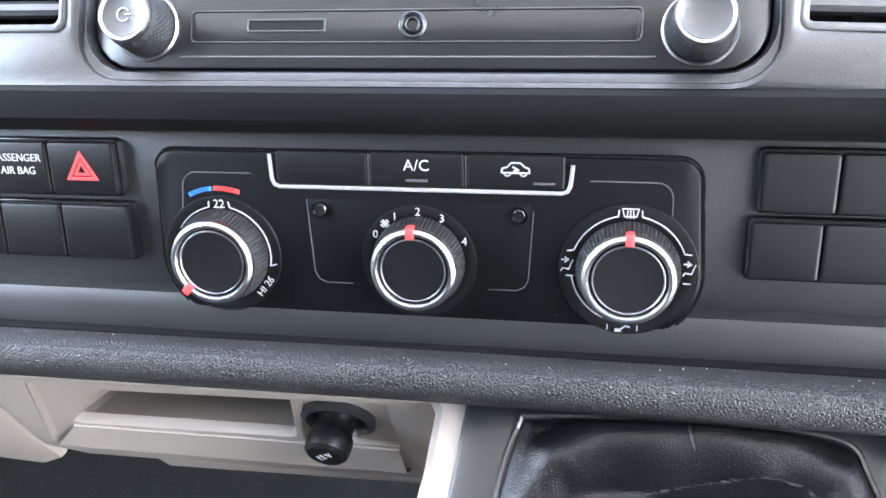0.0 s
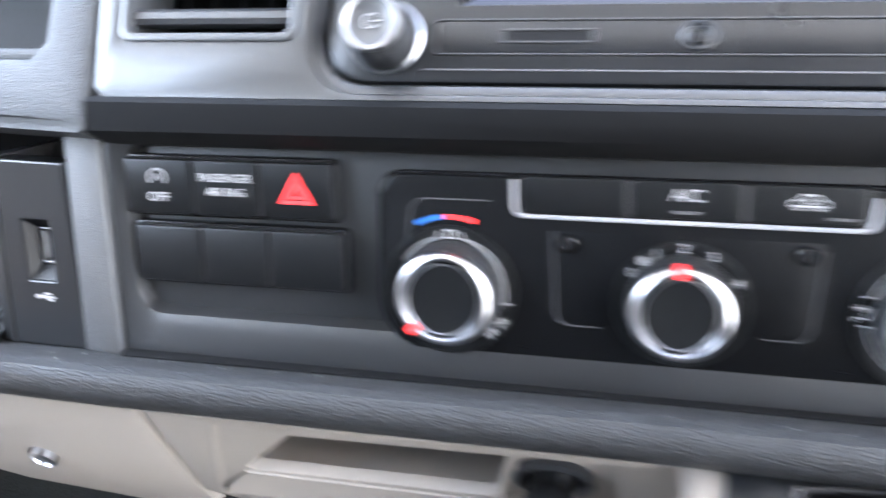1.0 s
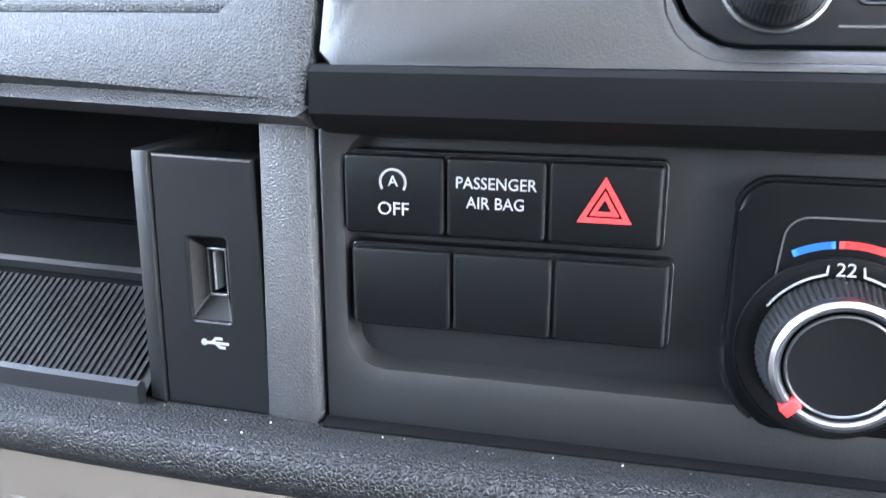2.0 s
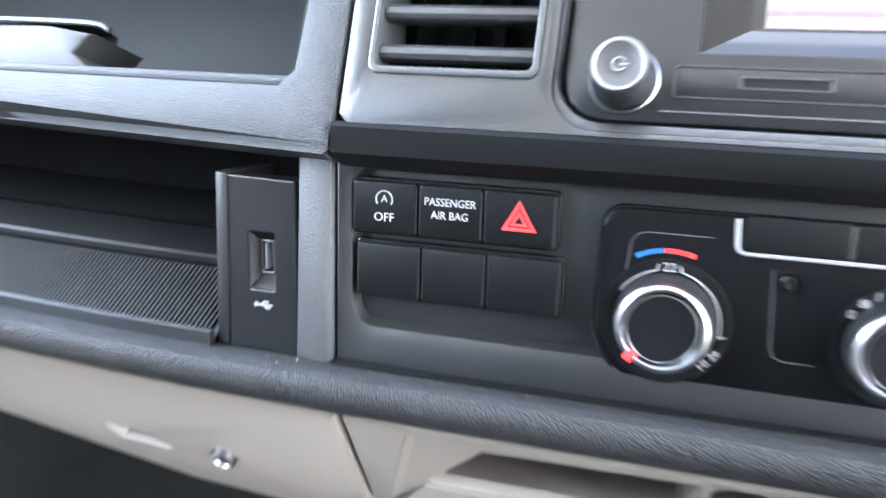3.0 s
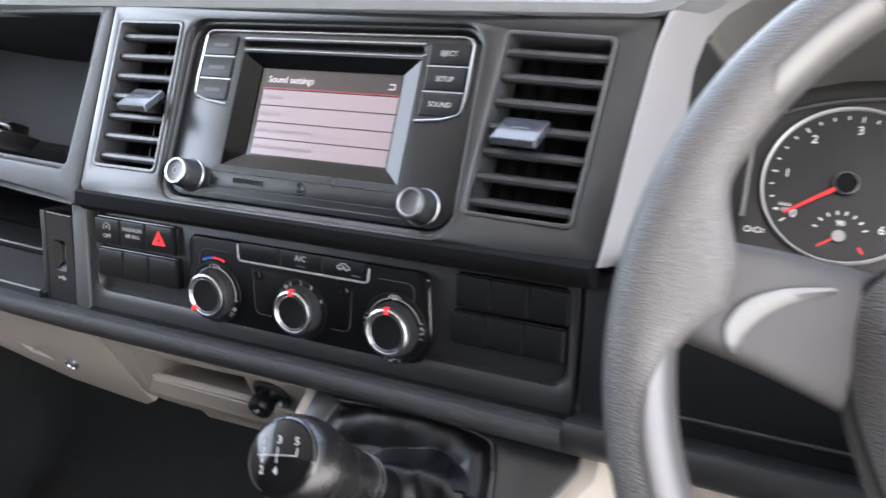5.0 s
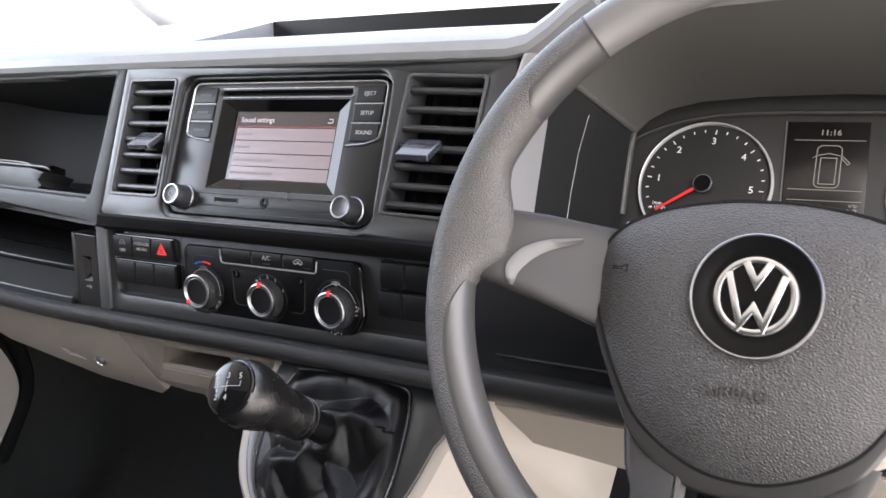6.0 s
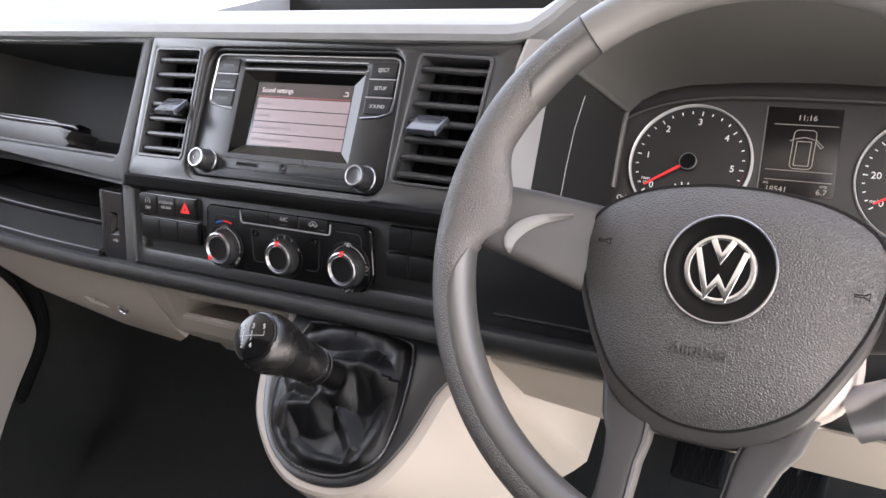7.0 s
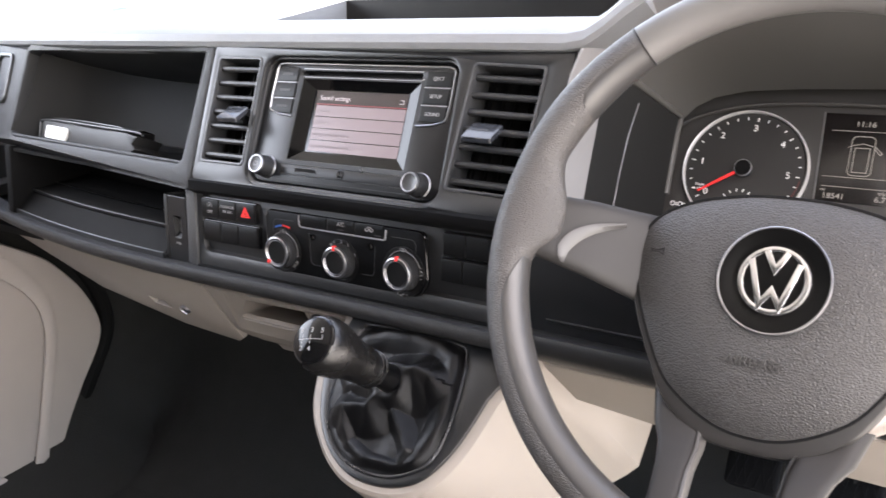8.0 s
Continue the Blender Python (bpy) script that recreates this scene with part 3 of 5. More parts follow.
for w, spread, k in ((-0.0004, 0, 0), (-0.004, 0.003, 0.004), (-0.012, 0.006, 0.006), (-0.05, 0.018, 0.01), (-0.10, 0.032, 0.015), (-0.16, 0.040, 0.02), (-0.19, 0.042, 0.03)):
    rows.append([(x, y, w) for x, y in grown(con_out if w < -0.002 else offset(con_out, 0.003), k, spread)])
part("console_body", loft(rows), BEIGE, cons, m=FG)
gate = smooth_loop([(0.0405, -0.006), (0.050, 0.000), (0.103, 0.002), (0.157, 0.000), (0.169, -0.014), (0.177, -0.050), (0.181, -0.085), (0.1765, -0.116), (0.149, -0.137), (0.112, -0.1415), (0.075, -0.130), (0.046, -0.097), (0.0345, -0.045)], 6)
plate_out = smooth_loop([(0.0200, 0.024), (0.2125, 0.014), (0.2050, -0.045), (0.1945, -0.096), (0.176, -0.131), (0.147, -0.147), (0.112, -0.150), (0.084, -0.142), (0.057, -0.124), (0.033, -0.093), (0.0165, -0.050), (0.0175, -0.020), (0.0190, 0.002)], 5)
part("top_plate", plate(plate_out, [offset(gate, 0.002)], -0.006, 0.0035, soft=0.002, hole_soft=0.0008), PLATE, cons, "satin black top plate", m=FG)
knee = thing("knee_trim", "beige plastic trim below the driver side of the dashboard", "trim panel")
part("knee_panel", plate([(0.197, 0.004), (0.80, 0.004), (0.80, -0.068), (0.36, -0.064), (0.235, -0.046), (0.208, -0.026)], [], -0.02, 0.0, soft=0.004), BEIGE, knee, m=FB)

# ---- passenger door ----
door = thing("passenger_door", "closed beige plastic trimmed passenger door", "door")
FD = Matrix(((0, 0, 1, -0.92), (1, 0, 0, 0), (0, 1, 0, 0), (0, 0, 0, 1)))


front = soft_line([(-0.06, 0.95), (-0.05, 0.70), (0.02, 0.62), (0.109, 0.552), (0.165, 0.511), (0.202, 0.475), (0.246, 0.405), (0.266, 0.335), (0.252, 0.285), (0.194, 0.212), (0.139, 0.132), (0.112, 0.060), (0.085, -0.05)])
part("door_card", plate([(-0.95, 0.95)] + front + [(-0.95, -0.05)], [], -0.05, 0.0, soft=0.008), TRIM, door, m=FD, lean=False)
inner = soft_line([(-0.60, 0.545), (-0.10, 0.535), (0.060, 0.505), (0.108, 0.471), (0.139, 0.421), (0.145, 0.375), (0.135, 0.323), (0.092, 0.196), (0.050, 0.082), (0.020, -0.02)])
outer = soft_line([(-0.60, 0.580), (-0.10, 0.568), (0.080, 0.535), (0.135, 0.493), (0.166, 0.430), (0.171, 0.375), (0.158, 0.313), (0.108, 0.170), (0.070, 0.050), (0.042, -0.04)])
ridge = [tuple((Vector(p) + Vector(q)) / 2) for p, q in zip(inner, outer)]
part("door_ridge", loft([[(x, z, w) for x, z in line] for line, w in ((inner, 0.006), (inner, 0.0085), (ridge, 0.0125), (outer, 0.0085), (outer, -0.002))], closed=False), TRIM, door, "raised ridge round the door panel", m=FD, lean=False, angle=50)
part("door_panel", plate(inner + [(-0.60, -0.02)], [], -0.02, 0.0035, soft=0.002), TRIM, door, m=FD, lean=False)
part("door_pocket", plate([(-0.60, 0.150), (-0.04, 0.145), (-0.002, 0.127), (0.046, 0.085), (0.016, -0.02), (-0.60, -0.02)], [], -0.02, 0.010, soft=0.005), TRIM, door, m=FD, lean=False)
seal = soft_line([(0.13, 0.60), (0.20, 0.535), (0.250, 0.480), (0.290, 0.405), (0.305, 0.330), (0.290, 0.272), (0.236, 0.200), (0.181, 0.120), (0.152, 0.055), (0.125, -0.05)])
part("door_seal", tube([(-0.965, y, z) for y, z in seal], 0.016, n=10), DARK, door, "black rubber door seal", lean=False)
# ---- air vents ----
TAB = material("gloss_grey_plastic", (0.020, 0.0222, 0.0275), 0.24, vary=0.1, vary_scale=60, coat=0.35)


def air_vent(x0, x1, tab_at, label, place):
    t = thing("air_vent", label, "air vent", "dashboard vents")
    part("vent_frame", plate(offset(rrect(x0, x1, 0.022, 0.142, 0.003), -0.0016), [rrect(x0 + 0.001, x1 - 0.001, 0.0235, 0.1405, 0.003)], -0.03, 0.0010, soft=0.0008), VENTEDGE, t, m=place)
    part("vent_back", plate(rrect(x0 - 0.002, x1 + 0.002, 0.02, 0.144, 0.003), [], -0.034, -0.030, soft=0), DARK, t, "black sheet for the shade behind the slats", m=place)
    xs, ys = x0 + 0.0015, x1 - 0.0015
    for k in range(8):
        v = 0.0310 + k * 0.0166
        if v > 0.138:
            break
        bm = loft([[(x, v + 0.0012, -0.024), (x, v + 0.0024, -0.0245), (x, v + 0.0036, -0.024), (x, v + 0.0036, -0.008), (x, v + 0.0028, -0.0044), (x, v + 0.0012, -0.0028), (x, v - 0.0012, -0.0026), (x, v - 0.0030, -0.0038), (x, v - 0.0036, -0.0065)] for x in (xs, ys)], cap=True)
        part("slat", bm, VENT, t, m=place)
    for j in range(5):
        x = xs + (ys - xs) * (j + 0.5) / 5
        part("vane", plate([(x - 0.0006, 0.024), (x + 0.0006, 0.024), (x + 0.0006, 0.14), (x - 0.0006, 0.14)], [], -0.029, -0.024, soft=0), BLACK, t, m=place)
    tx, tv = tab_at
    tab = part("slider_tab", plate(rrect(tx - 0.0150, tx + 0.0150, -0.013, 0.012, 0.002), [], -0.0030, 0.0022, soft=0.0014), TAB, t, "glossy grey slider tab", m=place @ Matrix.Translation((0, tv, 0.0075)) @ Matrix.Rotation(radians(-44), 4, "X"))
    part("tab_print", plate(rrect(tx - 0.006, tx + 0.006, -0.0008, 0.0008, 0.0004), [], 0.0021, 0.0025, soft=0), GREY, tab, m=place @ Matrix.Translation((0, tv, 0.0075)) @ Matrix.Rotation(radians(-44), 4, "X"))
    part("tab_stem", plate(rrect(tx - 0.009, tx + 0.009, tv - 0.009, tv + 0.002, 0.001), [], -0.016, -0.001, soft=0.0008), BLACK, t, m=place)
    return t


air_vent(VL[0], VL[1], (-0.157, 0.077), "black slatted air vent with a slider tab beside the open shelf", FU)
# the driver vent leans with its end of the bezel
lean = Matrix.Identity(4)
lean[0][1], lean[0][3], lean[2][0], lean[2][3] = 0.075, -0.075 * 0.142, -0.115, 0.0135
air_vent(VR[0], VR[1], (0.169, 0.077), "black slatted air vent with a slider tab beside the wheel", FU @ lean)
far = thing("air_vent", "dark round-cornered air vent at the passenger end", "air vent", "dashboard vents")
part("vent_frame", plate(rrect(-0.83, -0.752, 0.060, 0.140, 0.014), [rrect(-0.825, -0.757, 0.066, 0.134, 0.010)], -0.01, 0.003, soft=0.002), VENTEDGE, far, m=FU)
part("vent_back", plate(rrect(-0.826, -0.756, 0.064, 0.136, 0.010), [], -0.014, -0.009, soft=0), DARK, far, m=FU)

# ---- radio ----
radio = thing("car_radio", "black touchscreen car radio with silver trim and two dials", "car radio")
part("surround", plate(rrect(-0.135, 0.135, -0.036, 0.114, 0.018), [rrect(-0.1275, 0.1245, -0.029, 0.107, 0.017)], -0.004, 0.004, soft=0.001, hole_soft=0.004), DASH, radio, m=FR)
scr_hole = [(-0.078, 0.0875), (0.078, 0.0875), (0.0775, -0.001), (-0.0785, -0.001)]
slot_hole = rrect(-0.079, 0.079, 0.0915, 0.0965, 0.002)
part("faceplate", plate(rrect(-0.1265, 0.1235, -0.028, 0.106, 0.0165), [scr_hole[::-1], slot_hole], -0.012, 0.0, soft=0.0012, hole_soft=0.0006), FACE, radio, m=FR)
part("disc_slot", plate(rrect(-0.081, 0.081, 0.090, 0.098, 0.002), [], -0.012, -0.008, soft=0), DARK, radio, m=FR)
part("slot_trim", stroke([[(-0.079, 0.0985), (0.079, 0.0985)]], 0.0008, 0.0001), SILVER, radio, m=FR)
part("slot_trim", stroke([[(-0.077, 0.0895), (0.077, 0.0895), (0.081, 0.091)]], 0.0006, 0.0001), SILVER, radio, m=FR)
FS = FR @ Matrix.Translation((0, 0, 0.0038))
# glossy sloped frame of the screen, then the display
o, i = [(-0.0785, 0.088), (0.0785, 0.088), (0.078, -0.0015), (-0.079, -0.0015)], [(-0.0615, 0.0775), (0.064, 0.0775), (0.064, 0.0095), (-0.0615, 0.0095)]
part("screen_frame", loft([[(x, y, -0.0006) for x, y in o], [(x, y, -0.0050) for x, y in i], [(x, y, -0.0075) for x, y in i]]), FRAME, radio, "gloss black sloped frame", m=FR, smooth=False)
part("screen_glass", plate([(-0.064, 0.0795), (0.066, 0.0795), (0.066, 0.008), (-0.064, 0.008)], [], -0.0125, -0.0098, soft=0), GLOSS, radio, "gloss black screen glass", m=FS)
disp = part("menu_header", plate([(-0.0565, 0.0755), (0.0625, 0.0755), (0.0625, 0.0625), (-0.0565, 0.0625)], [], -0.0097, -0.0094, soft=0), SCREEN_OFF, radio, "dark display header", m=FS)
part("header_text", lettering("Sound settings", 0.0072, -0.0535, 0.0688, -0.0092, align="LEFT", thick=0.0001), material("display_white", (0.2, 0.18, 0.19), 0.4, emit=0.5), disp, m=FS)
part("back_arrow", stroke([[(0.053, 0.0665), (0.058, 0.0665), (0.058, 0.070), (0.054, 0.070)]], 0.0008, -0.0092), material("display_pale", (0.15, 0.14, 0.145), 0.4, emit=0.5), disp, m=FS)
part("header_line", stroke([[(-0.0565, 0.0622), (0.0625, 0.0622)]], 0.0008, -0.0092), material("display_red", (0.10, 0.006, 0.01), 0.4, emit=0.4), disp, m=FS)
BAR = material("display_grey", (0.05, 0.036, 0.04), 0.4, emit=0.4)
for k, words in enumerate(([(-0.053, -0.038)], [(-0.053, -0.037)], [(-0.053, -0.044), (-0.038, -0.024), (-0.020, -0.006)], [(-0.055, -0.050), (-0.047, -0.018), (-0.015, -0.003)])):
    v1 = 0.0610 - k * 0.01275
    row = part("menu_entry", plate([(-0.0565, v1), (0.0625, v1), (0.0625, v1 - 0.0118), (-0.0565, v1 - 0.0118)], [], -0.0097, -0.0093, soft=0), SCREEN_ON, radio, "pale pink display row", m=FS)
    for a, b in words:
        part("row_text", stroke([[(a, v1 - 0.006), (b, v1 - 0.006)]], 0.0026, -0.0092, thick=0.0001), BAR, row, m=FS)
# silver bracket round the keys
part("bracket", tube([(x, y, 0.0006) for x, y in [(-0.0845, 0.0455), (-0.104, 0.0475), (-0.1145, 0.0505), (-0.1175, 0.0535), (-0.1185, 0.065), (-0.1175, 0.0985), (-0.1145, 0.1025), (-0.109, 0.1035), (0.109, 0.1035), (0.1145, 0.102), (0.117, 0.098), (0.1175, 0.065), (0.116, 0.0525), (0.113, 0.0495), (0.102, 0.046), (0.082, 0.044)]], 0.0011, n=8), CHROME, radio, "satin silver bracket", m=FR)
for s in (-1, 1):
    for k in range(3):
        v1 = 0.0995 - k * 0.0178
        xa, xb = (0.084, 0.1145) if s > 0 else (-0.1155, -0.0855)
        low = 0.0155
        key = part("key", plate(rrect(xa, xb, v1 - low, v1, 0.0015), [], -0.001, 0.0014, soft=0.0008), SWITCH, radio, m=FR)
        if s > 0:
            part("key_text", lettering(("EJECT", "SETUP", "SOUND")[k], 0.0050, (xa + xb) / 2, v1 - low / 2, 0.0015), WHITE, key, m=FR)
        else:
            part("key_text", stroke([[(xa + 0.008, v1 - low / 2), (xb - 0.008, v1 - low / 2)]], 0.0026, 0.0014), GREY, key, m=FR)
        if k:
            part("key_trim", stroke([[(xa, v1 + 0.0012), (xb, v1 + 0.0012)]], 0.0008, 0.0008), SILVER, radio, m=FR)
# lower strip with card slot and socket
part("strip_groove", plate(rrect(-0.0865, 0.0815, -0.0185, -0.0060, 0.002), [rrect(-0.0858, 0.0808, -0.0178, -0.0067, 0.002)], -0.001, 0.0006, soft=0.0003), DASH, radio, m=FR)
part("strip", plate(rrect(-0.0855, 0.0805, -0.0176, -0.0069, 0.002), [], -0.001, 0.0003, soft=0.0003), FACE, radio, m=FR)
part("groove_line", stroke([[(-0.09, -0.0235), (0.086, -0.0235)]], 0.0006, 0.0001), GREY, radio, m=FR)
cs = part("card_slot", plate(rrect(-0.0635, -0.0325, -0.0145, -0.0095, 0.0006), [rrect(-0.0625, -0.0335, -0.0137, -0.0103, 0.0004)], -0.0004, 0.0008, soft=0.0003), DASH, radio, m=FR)
part("slot_dark", plate(rrect(-0.0625, -0.0335, -0.0137, -0.0103, 0.0004), [], 0.0, 0.0004, soft=0), DARK, cs, m=FR)
ax = Matrix.Translation((0.0, -0.012, 0))
jack = part("jack_ring", lathe([(0.0052, -0.001), (0.0052, 0.0007), (0.0045, 0.0012), (0.0038, 0.0010), (0.0033, 0.0004), (0.0029, 0.0014), (0.0024, 0.0018), (0.0020, 0.0014), (0.0018, -0.003)], 36, cap=False), FACE, radio, m=FR @ ax)
part("jack_hole", lathe([(0.0, 0.0002), (0.0020, 0.0002)], 20, cap=False), DARK, jack, m=FR @ ax)


def dial(cx, cv, power):
    mt = FR @ Matrix.Translation((cx, cv, 0))
    part("dial_ring", lathe([(0.0130, -0.002), (0.0130, 0.0012), (0.0124, 0.0018), (0.0116, 0.0014), (0.0116, -0.002)], 48, cap=False), CHROME, radio, "satin silver base ring", m=mt)
    d = part("dial", lathe([(0.0112, -0.002), (0.0112, 0.002)] + [(0.0111 - 0.00009 * j, 0.0026 + 0.0012 * j) for j in range(10)] + [(0.0098, 0.0150), (0.0096, 0.0172), (0.0088, 0.0176)], 180, cap=False, ripple=lambda i, k: (0.00042 if ((k + 3 * (i % 2)) % 6 < 3) and 1 < i < 12 else 0)), VENT, radio, "ribbed black dial", m=mt)
    part("dial_rim", lathe([(0.0100, 0.0158), (0.0102, 0.0174), (0.0096, 0.0186), (0.0086, 0.0186), (0.0080, 0.0180)], 48, cap=False), CHROME, d, m=mt)
    part("dial_face", lathe([(0.0, 0.0174), (0.0040, 0.0175), (0.0068, 0.0179), (0.0082, 0.0184)], 40, cap=False), DIALTOP, d, m=mt)
    if power:
        part("power_mark", stroke([arc(0, 0, 0.0024, 35, 325, 18), [(0.0006, 0), (0.0032, 0)]], 0.00032, 0.0180), WHITE, d, m=mt)


dial(-0.104, -0.0125, True)
dial(0.1005, -0.0140, False)

# ---- climate panel ----
clim = thing("climate_panel", "satin black heater control panel with three silver-ringed dials", "heater controls")
KA, KB, KC = (-0.0815, 0.6985), (0.0, 0.6985), (0.0805, 0.6985)
co = [(-0.1075, 0.733)] + arc(-0.0995, 0.733, 0.008, 180, 90, 6) + arc(0.097, 0.733, 0.008, 90, 0, 6) + arc(KC[0] + 0.0006, KC[1] - 0.0022, 0.0265, 0, -90, 12) + arc(KA[0], KA[1] - 0.0022, 0.0265, 270, 180, 12)
co = co[::-1]
part("panel", plate(co, [], -0.011, 0.0008, soft=0.0012), BLACK, clim, m=FL)
part("panel_edge", tube([(x, y, -0.0008) for x, y in offset(co, -0.0006)], 0.0009, n=6, closed=True), GLOSS, clim, "gloss black edge", m=FL)
inner = arc(-0.0905, 0.7265, 0.006, 180, 90, 5) + [(-0.0615, 0.7325)]
part("panel_line", stroke([[(-0.0975, 0.7165), (-0.0965, 0.7265)] + inner], 0.0005, 0.0008), GREY, clim, m=FL)
part("panel_line", stroke([[(0.0615, 0.7325)] + arc(0.0895, 0.7265, 0.006, 90, 0, 5) + [(0.0955, 0.7165)]], 0.0005, 0.0008), GREY, clim, m=FL)
for xa, xb in ((-0.055, -0.022), (0.022, 0.055)):
    part("panel_line", stroke([[(xa, 0.6785), (xb, 0.6785)]], 0.0004, 0.0008), GLOSS, clim, m=FL)
part("raised_field", plate([(-0.0445, 0.7235), (0.0445, 0.7235), (0.0425, 0.691), (0.0385, 0.688), (0.026, 0.688), (-0.026, 0.688), (-0.0385, 0.688), (-0.0425, 0.691)], [], -0.002, 0.0014, soft=0.001), BLACK, clim, m=FL)
part("panel_line", stroke([[(-0.0447, 0.7225), (-0.0430, 0.6925), (-0.0415, 0.6895), (-0.0385, 0.6880), (-0.0275, 0.6880)]], 0.0005, 0.0012), GREY, clim, m=FL)
part("panel_line", stroke([[(0.0447, 0.7200), (0.0430, 0.6925), (0.0415, 0.6895), (0.0385, 0.6880), (0.0275, 0.6880)]], 0.0004, 0.0012), GREY, clim, m=FL)
for x in (-0.0392, 0.0392):
    part("sensor", lathe([(0.0, 0.0016), (0.0022, 0.0020), (0.0030, 0.0014), (0.0034, 0.0024), (0.0036, 0.0)], 24, cap=False), GLOSS, clim, "small gloss sensor", m=FL @ Matrix.Translation((x, 0.7185, 0.0005)))
# key row in its silver bracket
for k, x in enumerate((-0.0378, 0.0, 0.0378)):
    key = part("key", plate(rrect(x - 0.0183, x + 0.0183, 0.7288, 0.7418, 0.001), [], -0.002, 0.0022, soft=0.0008), SWITCH, clim, m=FL)
    if k == 1:
        part("key_text", lettering("A/C", 0.0062, x, 0.7370, 0.0023), WHITE, key, m=FL)
        part("key_lamp", stroke([[(x - 0.004, 0.7313), (x + 0.004, 0.7313)]], 0.0011, 0.0022), GREY, key, m=FL)
    if k == 2:
        car = [(x - 0.0052, 0.7352), (x - 0.0050, 0.7368), (x - 0.0030, 0.7374), (x - 0.0016, 0.7390), (x + 0.0018, 0.7390), (x + 0.0034, 0.7375), (x + 0.0050, 0.7369), (x + 0.0052, 0.7352), (x - 0.0052, 0.7352)]
        part("key_sign", stroke([car, arc(x - 0.003, 0.7352, 0.0012, 180, 360, 8), arc(x + 0.003, 0.7352, 0.0012, 180, 360, 8), [(x - 0.001, 0.7375), (x + 0.0012, 0.7362), (x - 0.0006, 0.7360)]], 0.0006, 0.0022), WHITE, key, m=FL)
        part("key_lamp", stroke([[(x + 0.007, 0.7313), (x + 0.0145, 0.7313)]], 0.0009, 0.0022), GREY, key, m=FL)
part("bracket", tube([(x, y, 0.0016) for x, y in [(-0.0587, 0.7405), (-0.0582, 0.7305), (-0.0572, 0.7284), (-0.0550, 0.7276), (0.0550, 0.7276), (0.0572, 0.7284), (0.0582, 0.7305), (0.0590, 0.7385)]], 0.00085, n=8), PAINT, clim, "satin silver bracket", m=FL)
for x in (-0.0189, 0.0189):
    part("key_gap", stroke([[(x, 0.7285), (x, 0.7410)]], 0.0004, 0.0013), GREY, clim, m=FL)


def heater_dial(c, base_r, knob_r, tick, top_r):
    mt = FL @ Matrix.Translation((c[0], c[1], 0))
    part("dial_base", lathe([(base_r, -0.003), (base_r, 0.0014), (base_r - 0.0006, 0.0020), (base_r - 0.002, 0.0021), (knob_r + 0.001, 0.0016), (knob_r, 0.001)], 64, cap=False), SWITCH, clim, m=mt)
    part("base_line", tube([(x, y, 0.0019) for x, y in circle(0, 0, base_r - 0.0002, 64)], 0.0003, n=6, closed=True), SWITCH, clim, m=mt)
    d = part("dial", lathe([(knob_r, 0.0), (knob_r, 0.003), (knob_r - 0.0006, 0.005), (knob_r - 0.0016, 0.0105), (knob_r - 0.0022, 0.0120)], 288, cap=False, ripple=lambda i, k: (0.0006 if (k % 4 < 2) and 0 < i < 4 else 0)), VENT, clim, "ribbed black dial", m=mt)
    r = top_r
    part("dial_rim", lathe([(r - 0.0003, 0.0095), (r + 0.0003, 0.0118), (r - 0.0002, 0.0134), (r - 0.0014, 0.0143), (r - 0.0022, 0.0142), (r - 0.0029, 0.0133), (r - 0.0032, 0.0124)], 72, cap=False), CHROME, d, "satin silver rim", m=mt)
    part("dial_face", lathe([(0.0, 0.0126), (r - 0.009, 0.0127), (r - 0.0035, 0.0131)], 56, cap=False), SWITCH, d, m=mt)
    part("inner_ring", lathe([(r - 0.0036, 0.0128), (r - 0.0038, 0.0135), (r - 0.0042, 0.0136), (r - 0.0046, 0.0129)], 64, cap=False), CHROME, d, m=mt)
    a = radians(tick)
    tm = mt @ Matrix.Translation((math.cos(a) * (r - 0.0018), math.sin(a) * (r - 0.0018), 0.0130)) @ Matrix.Rotation(a - math.pi / 2, 4, "Z")
    part("pointer", box(-0.0016, 0.0016, -0.0020, 0.0026, -0.003, 0.0017, 0.0004), RED, d, "red pointer", m=tm)


heater_dial(KA, 0.0245, 0.0188, 226, 0.0172)
heater_dial(KB, 0.0230, 0.0180, 93, 0.0166)
heater_dial(KC, 0.0258, 0.0190, 90, 0.0172)


def print_at(c, lines, mat=None, width=0.0005, w=0.0020):
    part("dial_print", stroke([[(c[0] + x, c[1] + y) for x, y in l] for l in lines], width, w), mat or WHITE, clim, m=FL)


print_at(KA, [arc(0, 0, 0.0275, 116, 97, 8)], BLUE, 0.0018, 0.0009)
print_at(KA, [arc(0, 0, 0.0275, 93, 72, 8)], RED, 0.0018, 0.0009)
print_at(KA, [[(-0.0040, 0.0222)] + [(-0.0042, 0.0200)] + arc(0, 0, 0.0203, 104, 148, 10), [(0.0042, 0.0222), (0.0046, 0.0198)] + arc(0, 0, 0.0203, 76, -12, 18) + [(0.0225, -0.0035)]])
part("dial_text", lettering("22", 0.0050, KA[0] + 0.0002, KA[1] + 0.0212, 0.0021), WHITE, clim, m=FL)
part("dial_text", lettering("HI 26", 0.0044, KA[0] + 0.0172, KA[1] - 0.0133, 0.0021, turn=52), WHITE, clim, m=FL)
for s, a in (("0", 148), ("1", 117), ("2", 90), ("3", 62), ("4", 26)):
    part("dial_text", lettering(s, 0.0046, KB[0] + 0.0202 * math.cos(radians(a)), KB[1] + 0.0202 * math.sin(radians(a)), 0.0021), WHITE, clim, m=FL)
